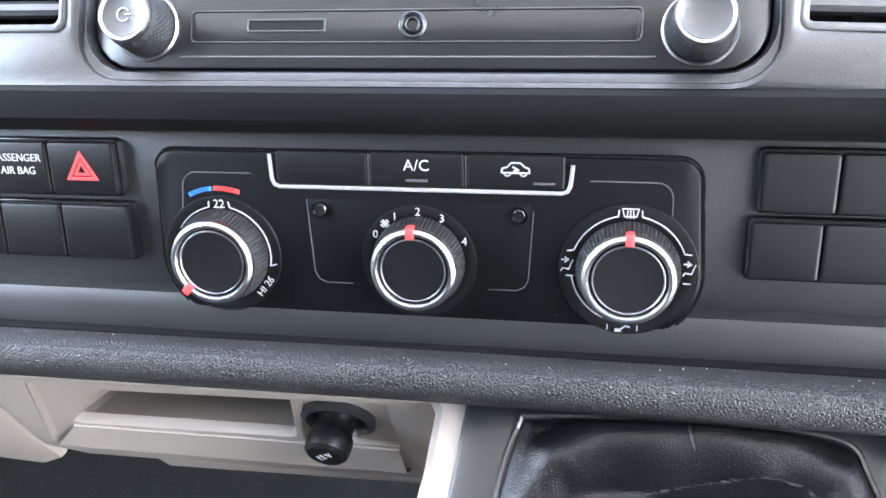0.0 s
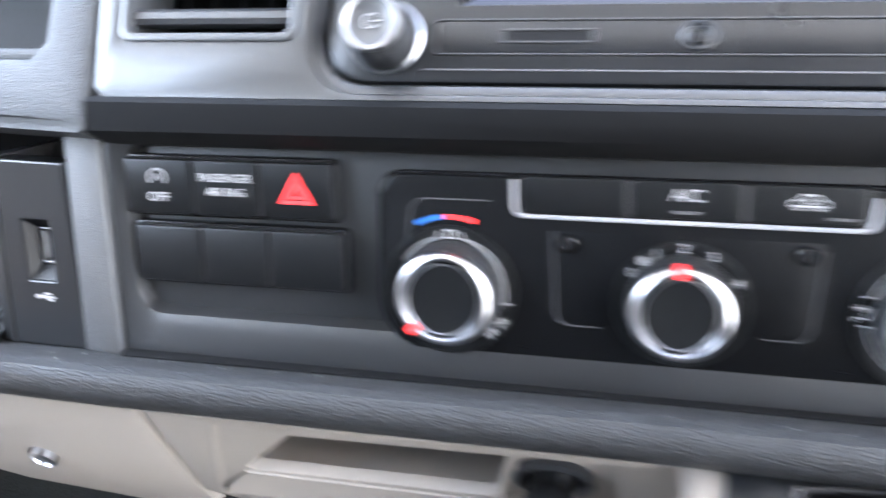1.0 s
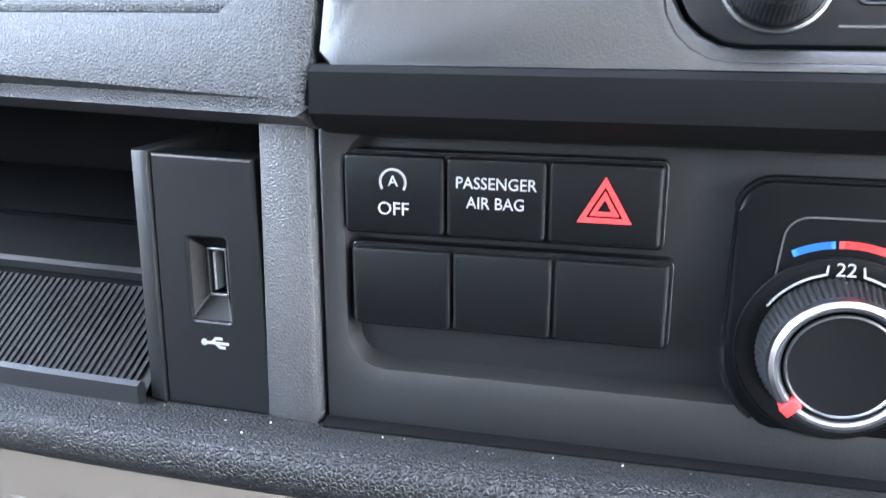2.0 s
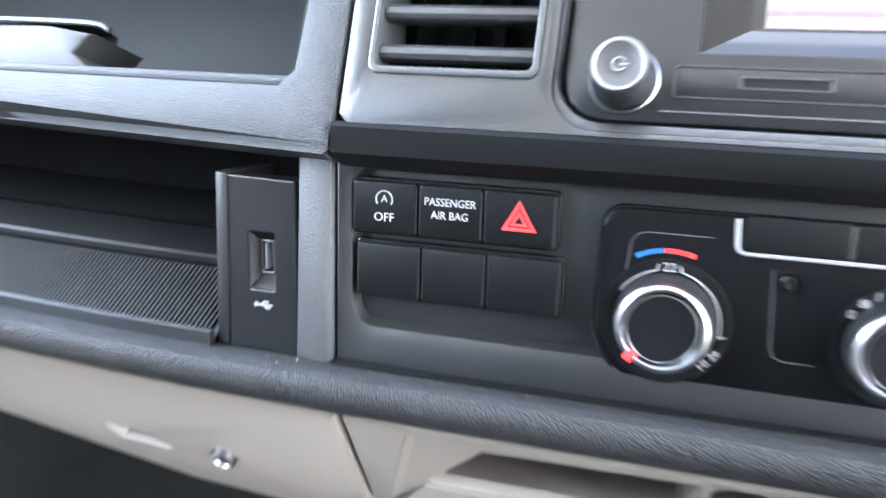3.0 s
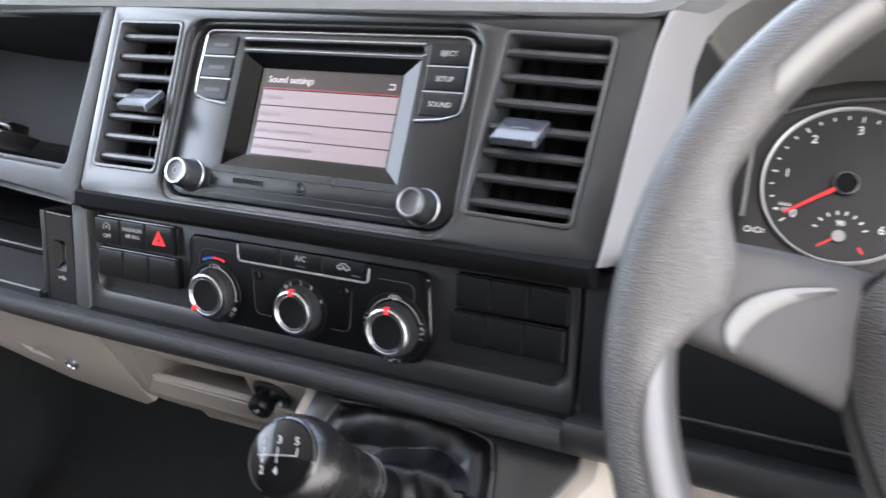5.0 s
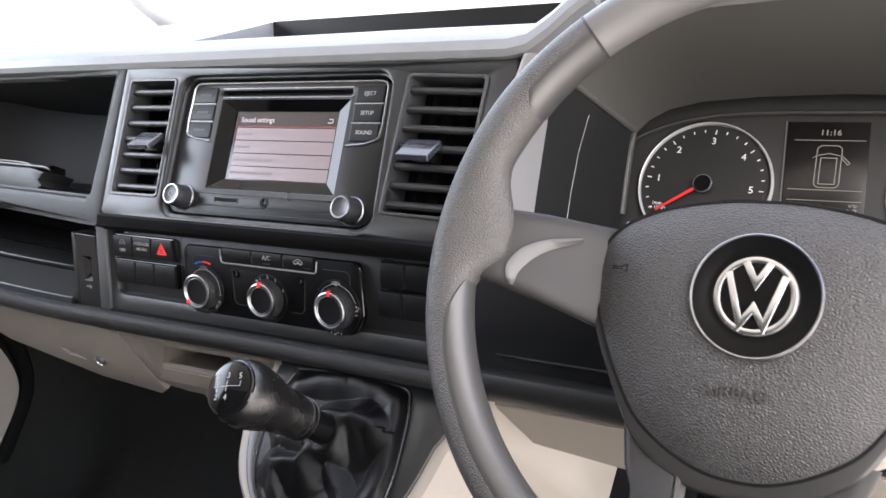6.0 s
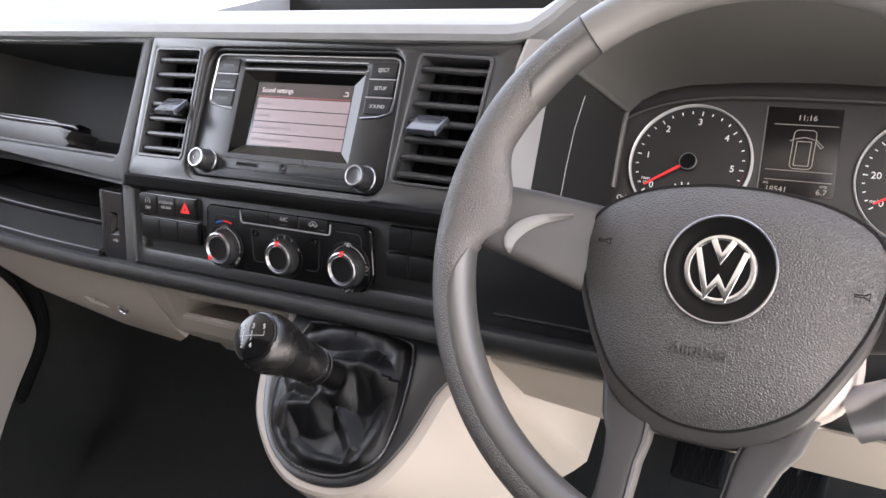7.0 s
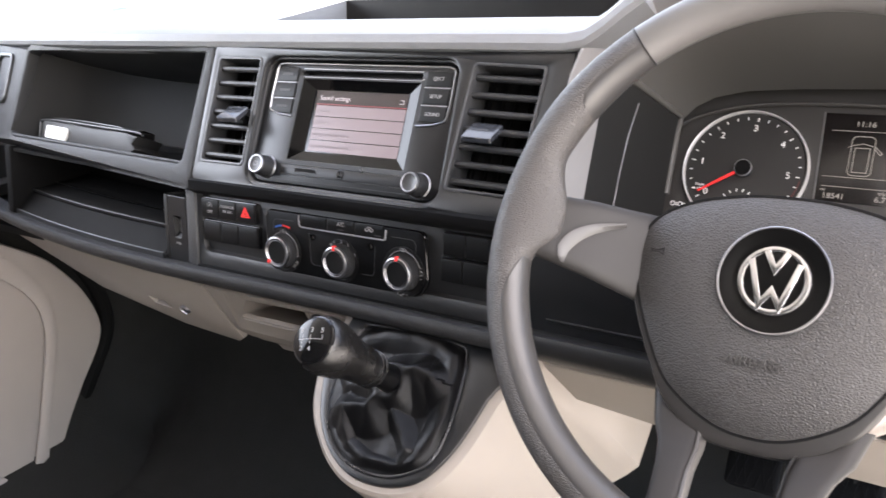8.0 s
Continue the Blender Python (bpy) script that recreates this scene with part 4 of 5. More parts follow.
fan = [[(0, 0)] + [(0.0016 * math.cos(radians(a + d)), 0.0016 * math.sin(radians(a + d))) for d in (-25, 0, 25)] + [(0, 0)] for a in (45, 135, 225, 315)]
print_at((KB[0] - 0.0132, KB[1] + 0.0152), fan, width=0.0004)
print_at(KC, [[(-0.0042, 0.0235), (-0.0044, 0.0212)] + arc(0, 0, 0.0216, 102, 160, 12) + [(-0.0228, 0.0072)], [(0.0042, 0.0235), (0.0044, 0.0212)] + arc(0, 0, 0.0216, 78, 20, 12) + [(0.0228, 0.0072)], [(-0.0230, -0.0028), (-0.0205, -0.0030)] + arc(0, 0, 0.0212, 190, 245, 10), [(0.0230, -0.0042), (0.0205, -0.0042)], [(-0.0068, -0.0222), (-0.0068, -0.0242)], [(0.0045, -0.0222), (0.0045, -0.0242)]])
print_at((KC[0], KC[1] + 0.0228), [[(-0.0030, 0.0014), (0.0030, 0.0014), (0.0022, -0.0016), (-0.0022, -0.0016), (-0.0030, 0.0014)], [(-0.0010, 0.0008), (-0.0012, -0.0022)], [(0.0, 0.0008), (0.0, -0.0022)], [(0.0010, 0.0008), (0.0012, -0.0022)]], width=0.0004)
for sx in (-1, 1):
    print_at((KC[0] + sx * 0.0226, KC[1] + 0.0015), [[(-0.0022, 0.0020), (0.0004, 0.0020)], [(-0.0010, 0.0030), (0.0004, 0.0020), (-0.0010, 0.0010)], [(-0.0018, -0.0014), (0.0006, -0.0018), (0.0014, 0.0006), (0.0020, 0.0018)], [(-0.0018, -0.0014), (-0.0024, -0.0026)]], width=0.0005)
print_at((KC[0] - 0.0010, KC[1] - 0.0233), [[(-0.0028, -0.0006), (-0.0008, -0.0008), (0.0010, 0.0008), (0.0026, 0.0004)], [(-0.0028, -0.0014), (-0.0006, -0.0014)]], width=0.0006)

# ---- switches ----
def switch(x0, x1, z0, z1, label, sign=None):
    t = thing("dashboard_switch", label, "switch", "dashboard switches")
    k = part("rocker", plate(rrect(x0, x1, z0, z1, 0.0012), [], -0.006, -0.0004, soft=0.0010), SWITCH, t, m=FL)
    # grey stroke draws the light caught along the rocker's right edge
    part("rocker_edge_glint", stroke([[(x1 - 0.0005, z0 + 0.0015), (x1 - 0.0005, z1 - 0.0015)]], 0.0006, -0.0011), GREY, t, m=FL)
    for nm, me, mat in (sign or []):
        part(nm, me, mat, t, m=FL)
    return t


for z0, z1, cols in ((0.7215, 0.7432, ((-0.2125, -0.1840), (-0.1832, -0.1562), (-0.1554, -0.1262))), (0.6940, 0.7168, ((-0.2105, -0.1822), (-0.1814, -0.1540), (-0.1532, -0.1232)))):
    part("switch_bay", plate(rrect(cols[0][0] - 0.0012, cols[-1][1] + 0.0012, z0 - 0.0012, z1 + 0.0012, 0.002), [], -0.010, -0.0030, soft=0.0006), GLOSS, dash, "gloss black switch bay", m=FL)
    for k, (a, b) in enumerate(cols):
        cx, cz = (a + b) / 2, (z0 + z1) / 2
        if z0 < 0.71:
            switch(a, b, z0, z1, "blank black switch below the printed switches")
        elif k == 0:
            switch(a, b, z0, z1, "black stop-start switch with white print", [("switch_text", lettering("OFF", 0.0052, cx, cz - 0.0040, -0.0003), WHITE), ("switch_text", lettering("A", 0.0042, cx, cz + 0.0038, -0.0003), WHITE), ("switch_sign", stroke([arc(cx, cz + 0.0036, 0.0036, -30, 210, 18)], 0.0006, -0.0003), WHITE)])
        elif k == 1:
            switch(a, b, z0, z1, "black passenger air bag indicator with white print", [("switch_text", lettering("PASSENGER", 0.0046, cx, cz + 0.0042, -0.0003, wide=0.92), WHITE), ("switch_text", lettering("AIR BAG", 0.0046, cx, cz - 0.0012, -0.0003, wide=0.92), WHITE)])
        else:
            def tri_at(r, dz=0.0):
                return [(cx + r * math.cos(radians(q)), cz - 0.0005 + r * math.sin(radians(q))) for q in (90, 210, 330)]
            switch(a, b, z0, z1, "black hazard light switch with red triangle", [("warning_triangle", plate(tri_at(0.0082), [offset(tri_at(0.0082), 0.0013)], -0.0006, -0.0001, soft=0), RED), ("warning_triangle", plate(offset(tri_at(0.0082), 0.0019), [offset(tri_at(0.0082), 0.0030)], -0.0006, -0.0001, soft=0), RED)])
for z0, z1, cols in ((0.7222, 0.7440, ((0.1262, 0.1518), (0.1526, 0.1785), (0.1793, 0.2060))), (0.6965, 0.7182, ((0.1240, 0.1485), (0.1493, 0.1760), (0.1768, 0.2035)))):
    part("switch_bay", plate(rrect(cols[0][0] - 0.0012, cols[-1][1] + 0.0012, z0 - 0.0012, z1 + 0.0012, 0.002), [], -0.010, -0.0030, soft=0.0006), GLOSS, dash, "gloss black switch bay", m=FL)
    for a, b in cols:
        switch(a, b, z0, z1, "blank black switch beside the heater controls")

# ---- charging socket ----
usb = thing("usb_socket", "satin black charging socket panel beside the open tray", "usb socket")
part("panel", plate([(-0.2725, 0.7412), (-0.2735, 0.6615), (-0.2375, 0.6615), (-0.2395, 0.7405)][::-1], [rrect(-0.2625, -0.2495, 0.6905, 0.7165, 0.001)], -0.010, 0.001, soft=0.0008), FACE, usb, m=FL, smooth=False)
part("side_lip", plate([(-0.2785, 0.7420), (-0.2795, 0.6625), (-0.2740, 0.6615), (-0.2730, 0.7420)][::-1], [], -0.045, 0.0018, soft=0.001), DASH, usb, m=FL)
part("port_well", loft([[(x, y, 0.0) for x, y in rrect(-0.2627, -0.2493, 0.6903, 0.7167, 0.001)], [(x, y, -0.005) for x, y in rrect(-0.2594, -0.2526, 0.6965, 0.7120, 0.001)]]), BLACK, usb, m=FL)
part("port", plate(rrect(-0.2594, -0.2526, 0.6965, 0.7120, 0.0006), [rrect(-0.2587, -0.2533, 0.6975, 0.7112, 0.0005)], -0.012, -0.0045, soft=0.0002), STEEL, usb, "steel socket shell", m=FL)
part("port_dark", plate(rrect(-0.2595, -0.2525, 0.697, 0.7115, 0.0005), [], -0.013, -0.0095, soft=0), DARK, usb, m=FL)
part("port_tongue", box(-0.2576, -0.2566, 0.6985, 0.7105, -0.010, -0.0050, 0.0002), WHITE, usb, "pale contact tongue", m=FL)
part("socket_sign", stroke([[(-0.2585, 0.6835), (-0.2510, 0.6835)], [(-0.2565, 0.6835), (-0.2550, 0.6850), (-0.2530, 0.6850)], [(-0.2550, 0.6835), (-0.2538, 0.6822), (-0.2522, 0.6822)], arc(-0.2590, 0.6835, 0.0006, 0, 360, 8)], 0.0008, 0.0010), WHITE, usb, m=FL)
# ---- instrument hood ----
hood = thing("instrument_hood", "dark grey hood arching over the instruments", "instrument hood")


def arch(half, y0):
    """Half an arch, mirrored about the wheel's middle; it leans like the dashboard's face."""
    pts = half + [(0.926 - x, z) for x, z in half[::-1][1:]]
    return [(x, y0 + (z - 0.768) * 0.33, z) for x, z in pts]


lip = [(0.2255, 0.765), (0.2290, 0.800), (0.2335, 0.850), (0.2385, 0.895), (0.2440, 0.914), (0.2580, 0.932), (0.2850, 0.950), (0.3250, 0.966), (0.3850, 0.975), (0.463, 0.978)]
crease = [(0.2535, 0.765), (0.2535, 0.800), (0.2538, 0.840), (0.2545, 0.882), (0.2590, 0.902), (0.2690, 0.916), (0.2930, 0.933), (0.3300, 0.945), (0.3870, 0.949), (0.463, 0.952)]
back = [(0.2740, 0.745), (0.2740, 0.770), (0.2740, 0.800), (0.2745, 0.832), (0.2790, 0.846), (0.2900, 0.858), (0.3080, 0.868), (0.3380, 0.875), (0.3900, 0.879), (0.463, 0.881)]
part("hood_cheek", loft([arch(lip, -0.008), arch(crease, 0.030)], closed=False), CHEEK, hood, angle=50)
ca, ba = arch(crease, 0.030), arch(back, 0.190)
part("hood_roof", loft([ca[4:15], ba[4:15]], closed=False), HOOD, hood, "brownish grey hood roof, lightened for glare", angle=50)
# the sides take a darker colour as shade against the lightened roof
part("hood_side", loft([ca[:5], ba[:5]], closed=False), SHELF, hood, "dark side panel, shade in its colour", angle=50)
part("hood_side", loft([ca[14:], ba[14:]], closed=False), SHELF, hood, "dark side panel, shade in its colour", angle=50)
out1 = [(x - 0.001 if x < 0.24 else x, z + (0.006 if z > 0.91 else 0)) for x, z in lip]
out2 = [(x - 0.001, z + (0.014 if z > 0.91 else 0)) for x, z in lip]
# shell shares the top pad's daylit pale colour
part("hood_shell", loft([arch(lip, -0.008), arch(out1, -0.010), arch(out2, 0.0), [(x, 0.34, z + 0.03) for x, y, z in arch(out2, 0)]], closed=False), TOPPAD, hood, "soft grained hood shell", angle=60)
part("trim_line", tube([(0.2612, 0.083, 0.765), (0.2615, 0.095, 0.80), (0.2622, 0.110, 0.835), (0.2640, 0.130, 0.868), (0.2660, 0.139, 0.884)], 0.0005, n=6), PAINT, hood, "thin silver trim line")

edge = [Vector(p) for p in (ca[4], ba[4], ba[3], ba[2], ba[1])]
# paler tube along the fold draws the soft highlight there
part("hood_edge", tube([tuple(p) for p in [edge[0], edge[0].lerp(edge[1], 0.35), edge[0].lerp(edge[1], 0.75), edge[0].lerp(edge[1], 0.95)] + edge[2:]], 0.0036, n=10), HOOD, hood, "rounded inner edge with its highlight painted in")

# ---- instruments ----
clu = thing("instrument_cluster", "dark grey instrument cluster with two round dials and a display", "instrument cluster")
part("cluster_face", plate(rrect(-0.172, 0.172, -0.07, 0.078, 0.02), [], -0.01, 0.0, soft=0.002), CLUSTER, clu, m=FC)
part("cluster_brow", tube([(x, 0.0555 - 0.03 * (x / 0.17) ** 4, 0.003) for x in [-0.165 + 0.33 * k / 24 for k in range(25)]], 0.002, n=8), CLUSTER, clu, m=FC)


GAUGERIM = material("bright_gauge_rim", (0.55, 0.55, 0.55), 0.35, metal=0.3, vary=0.05, vary_scale=60)


def gauge(cx, cy, r, words, first, step, needle, minor):
    mt = FC @ Matrix.Translation((cx, cy, 0))
    g = part("gauge_face", lathe([(0.0, 0.0014), (r - 0.002, 0.0012), (r - 0.0015, 0.0005)], 72, cap=False), GAUGE, clu, "matt black gauge face", m=mt)
    part("gauge_rim", lathe([(r - 0.0014, 0.0005), (r - 0.0010, 0.0038), (r - 0.0003, 0.0044), (r + 0.0003, 0.0038), (r + 0.0010, 0.0002)], 96, cap=False), GAUGERIM, g, "satin silver rim", m=mt)
    ticks = []
    n = len(words)
    for k in range((n - 1) * minor + 1):
        a = radians(first - step * k / minor)
        rr = r - 0.0058
        ln = 0.0030 if k % minor == 0 else 0.0018
        ticks.append([(rr * math.cos(a), rr * math.sin(a)), ((rr - ln) * math.cos(a), (rr - ln) * math.sin(a))])
    part("gauge_scale", stroke(ticks, 0.0008, 0.0016), BRIGHT, g, m=mt)
    for k, s in enumerate(words):
        a = radians(first - step * k)
        part("gauge_number", lettering(s, 0.0078, (r - 0.0150) * math.cos(a), (r - 0.0150) * math.sin(a), 0.0018), BRIGHT, g, m=mt)
    a = radians(needle)
    nd = part("needle", loft([[(math.cos(a) * q - math.sin(a) * s, math.sin(a) * q + math.cos(a) * s, w) for s, w in ((-h, 0.004), (h, 0.004), (h, 0.0052), (-h, 0.0052))] for q, h in ((0.004, 0.0013), (r - 0.010, 0.0007))], cap=True), RED, g, "red needle", m=mt)
    part("needle_hub", lathe([(0.0072, 0.002), (0.0072, 0.0058), (0.0064, 0.0066), (0.0060, 0.0060), (0.0, 0.0058)], 36, cap=False), BLACK, nd, m=mt)
    part("hub_ring", lathe([(0.0073, 0.005), (0.0073, 0.0065), (0.0069, 0.0068), (0.0065, 0.0060)], 36, cap=False), PAINT, nd, m=mt)
    return g, mt


g, mt = gauge(-0.0995, -0.0045, 0.0512, ["0", "1", "2", "3", "4", "5", "6"], 218, 44.5, 214, 4)
part("gauge_text", lettering("1/min\nx 1000", 0.0036, -0.0345, -0.0185, 0.0018), BRIGHT, g, m=mt)
sub = [[(0.0165 * math.cos(radians(a)), -0.034 + 0.0165 * math.sin(radians(a))), (0.0145 * math.cos(radians(a)), -0.034 + 0.0145 * math.sin(radians(a)))] for a in range(20, 165, 20)]
part("gauge_scale", stroke(sub, 0.0009, 0.0016), BRIGHT, g, m=mt)
part("gauge_text", lettering("90", 0.0050, 0.0, -0.0255, 0.0018), BRIGHT, g, m=mt)
part("needle_hub", lathe([(0.0038, 0.001), (0.0038, 0.0040), (0.0, 0.0040)], 24, cap=False), CHROME, g, m=mt @ Matrix.Translation((0, -0.034, 0)))
part("needle", stroke([[(-0.002, -0.035), (-0.0115, -0.0415)]], 0.0012, 0.0022), RED, g, "small red needle", m=mt)
part("red_band", stroke([arc(0, 0, 0.0462, -8, -36, 8)], 0.0006, 0.0015), material("dull_red_print", (0.12, 0.01, 0.01), 0.6, vary=0.05), g, m=mt)
part("red_band", stroke([[(0.0125, -0.0400), (0.0145, -0.0430)]], 0.0014, 0.0016), RED, g, m=mt)
for x in (-0.0535, -0.0470):
    part("lamp_sign", stroke([arc(-0.101 + x, -0.040, 0.0018, 90, 270, 8) + arc(-0.101 + x, -0.040, 0.0018, -90, 90, 8), [(-0.101 + x + 0.0026, -0.0392), (-0.101 + x + 0.0040, -0.0396)], [(-0.101 + x + 0.0026, -0.0408), (-0.101 + x + 0.0040, -0.0412)]], 0.0006, 0.0002), BRIGHT, clu, "small white lamp symbol", m=FC)
g2, mt2 = gauge(0.080, -0.0045, 0.0512, ["0", "20", "40", "60", "80", "100", "120", "140"], 214, 36, 212, 4)
part("gauge_text", lettering("mph", 0.0040, -0.0345, -0.0190, 0.0018), BRIGHT, g2, m=mt2)

FD2 = FC @ Matrix.Translation((-0.0085, 0.0034, 0)) @ Matrix.Diagonal((1, 0.915, 1, 1))
ds = part("display", plate([(-0.0345, 0.0495), (0.0225, 0.0495), (0.0245, -0.0310), (-0.0315, -0.0310)][::-1], [], -0.001, 0.0012, soft=0.0004), material("display_black", (0.006, 0.005, 0.005), 0.25, emit=0.1, vary=0.1), clu, "dark driver display", m=FD2)
LIT = material("display_lit", (0.13, 0.122, 0.114), 0.5, emit=0.4)
part("display_text", lettering("11:16", 0.0068, -0.0035, 0.0400, 0.0013), LIT, ds, m=FD2)
for xa, xb, y in ((-0.028, 0.0205, 0.0335), (-0.029, 0.0215, -0.0085), (-0.0285, 0.022, -0.0175)):
    part("display_rule", stroke([[(xa, y), (xb, y)]], 0.0004, 0.0013), LIT, ds, m=FD2)
van = rrect(-0.0115, 0.0055, -0.0065, 0.0290, 0.004)
part("display_van", stroke([van + van[:1], [(-0.0105, 0.0205), (-0.003, 0.0225), (0.0045, 0.0205)], [(-0.0085, 0.0185), (-0.0085, -0.0035), (0.0025, -0.0035), (0.0025, 0.0185), (-0.0085, 0.0185)], [(0.0058, 0.0205), (0.0115, 0.0145), (0.0100, 0.0130), (0.0056, 0.0185)], [(-0.0118, 0.020), (-0.0140, 0.0185)]], 0.0005, 0.0013), LIT, ds, "outline of a van with one door open", m=FD2)
part("display_text", lettering("18541", 0.0068, -0.0185, -0.0262, 0.0013), LIT, ds, m=FD2)
part("display_text", lettering("6.7", 0.0068, 0.0155, -0.0262, 0.0013), LIT, ds, m=FD2)
part("display_text", lettering("mi", 0.0040, -0.0270, -0.0206, 0.0013), LIT, ds, m=FD2)
part("display_text", lettering("trip", 0.0040, 0.0165, -0.0206, 0.0013), LIT, ds, m=FD2)
part("display_edge", tube([(-0.0355, 0.050, 0.001), (-0.0325, -0.031, 0.001)], 0.0005, n=6), CHEEK, clu, m=FD2)

# ---- steering wheel ----
wheel = thing("steering_wheel", "dark grey grained four-spoke steering wheel with airbag hub", "steering wheel")
RIM = 0.1775


def rim_radius(deg):
    return 0.0144 + 0.0010 * max(math.exp(-((deg - 150) / 14) ** 2), math.exp(-((deg - 30) / 14) ** 2))


def spoke_web(deg):
    """How far the skin of the rim reaches in towards the side spokes."""
    d = deg if 90 <= deg <= 270 else (180 - deg) % 360
    up = min(1.0, max(0.0, (d - 158) / 15))
    down = min(1.0, max(0.0, (187 - d) / 9))
    return 0.017 * up * up * (3 - 2 * up) * down * down * (3 - 2 * down)


def rim_band(a0, a1, q0, q1, proud, m, tip=0.0):
    """A stretch of the rim's skin between two angles round its section; a tip narrows its first part to a point."""
    rows = []
    for k in range(m + 1):
        deg = a0 + (a1 - a0) * k / m
        e = Vector((math.cos(radians(deg)), math.sin(radians(deg)), 0))
        ease = min(1.0, 6 * (m - k) / m) ** 0.5 if proud else 1
        r = rim_radius(deg % 360) + proud * ease
        lead = max(0.0, 1 - k / (tip * m)) if tip else 0.0
        lo = q0 + (q1 - q0) * 0.85 * lead * lead
        mid = (lo + q1) / 2
        row = []
        for j in range(15):
            q = radians(mid + (q1 - lo) * (j / 14 - 0.5) * (0.25 + 0.75 * ease if proud else 1))
            rr = r - (0.0009 if proud and j in (0, 14) else 0)
            row.append(tuple(e * RIM + (e * math.cos(q) + Vector((0, 0, 1)) * math.sin(q)) * rr))
        rows.append(row)
    return loft(rows, closed=False)


def rim_tube(a0, a1, m):
    rows = []
    for k in range(m + 1):
        deg = a0 + (a1 - a0) * k / m
        e = Vector((math.cos(radians(deg)), math.sin(radians(deg)), 0))
        r = rim_radius(deg % 360)
        web = spoke_web(deg % 360)
        row = []
        for q in [2 * math.pi * j / 28 for j in range(28)]:
            inward = max(0.0, -math.cos(q)) ** 1.5
            row.append(tuple(e * (RIM + r * math.cos(q) - web * inward) + Vector((0, 0, 1)) * (math.sin(q) * r - 0.35 * web * inward)))
        rows.append(row)
    return loft(rows)


# lighter grey for rim inlays and for painted highlights on the spokes
SHOULDER = material("wheel_trim_and_highlight", (0.0320, 0.0310, 0.0304), 0.38, vary=0.1, vary_scale=30, bump=0.05, bump_scale=1500)
part("rim", rim_tube(129, 411, 188), WHEELSKIN, wheel, "grained dark grey rim", m=FW)
# seamed upper section; windscreen light on it is put into its paler grey
part("rim_top", rim_tube(51.3, 128.7, 40), INLAY, wheel, "smooth upper rim section, painted paler as lit", m=FW)
for flip in (1, -1):
    sx = Matrix.Diagonal((flip, 1, 1, 1))
    part("rim_tongue", rim_band(129.4, 148, 100, 250, 0.0005, 28), SHOULDER, wheel, "smooth grey thumb rest", m=FW @ sx)
    part("rim_inlay", rim_band(181.5, 262, 92, 205, 0.0007, 60, tip=0.22), SHOULDER, wheel, "smooth grey inlay", m=FW @ sx)
for deg in (129, 51):
    a = radians(deg)
    e = Vector((math.cos(a), math.sin(a), 0))
    part("rim_seam", tube([tuple(e * RIM + (e * math.cos(q) + Vector((0, 0, 1)) * math.sin(q)) * 0.0148) for q in [2 * math.pi * j / 28 for j in range(28)]], 0.0004, n=6, closed=True), GAUGE, wheel, m=FW)


def squashed(n, a, b, p=0.6):
    out = []
    for k in range(n):
        t = 2 * math.pi * k / n
        out.append((a * math.copysign(abs(math.cos(t)) ** p, math.cos(t)), b * math.copysign(abs(math.sin(t)) ** p, math.sin(t))))
    return out


FH = FW @ Matrix.Translation((-0.009, 0.0, 0.015))
# lower spokes: station, distance from the middle, half width, height, half thickness
LEGS = ((-0.176, 0.034, 0.0105, -0.014, 0.008), (-0.165, 0.0345, 0.0105, -0.020, 0.009), (-0.148, 0.0355, 0.0105, -0.034, 0.009), (-0.128, 0.0375, 0.0110, -0.046, 0.010), (-0.114, 0.0400, 0.0135, -0.058, 0.010), (-0.102, 0.0450, 0.0165, -0.0672, 0.010), (-0.080, 0.0500, 0.0180, -0.076, 0.010))
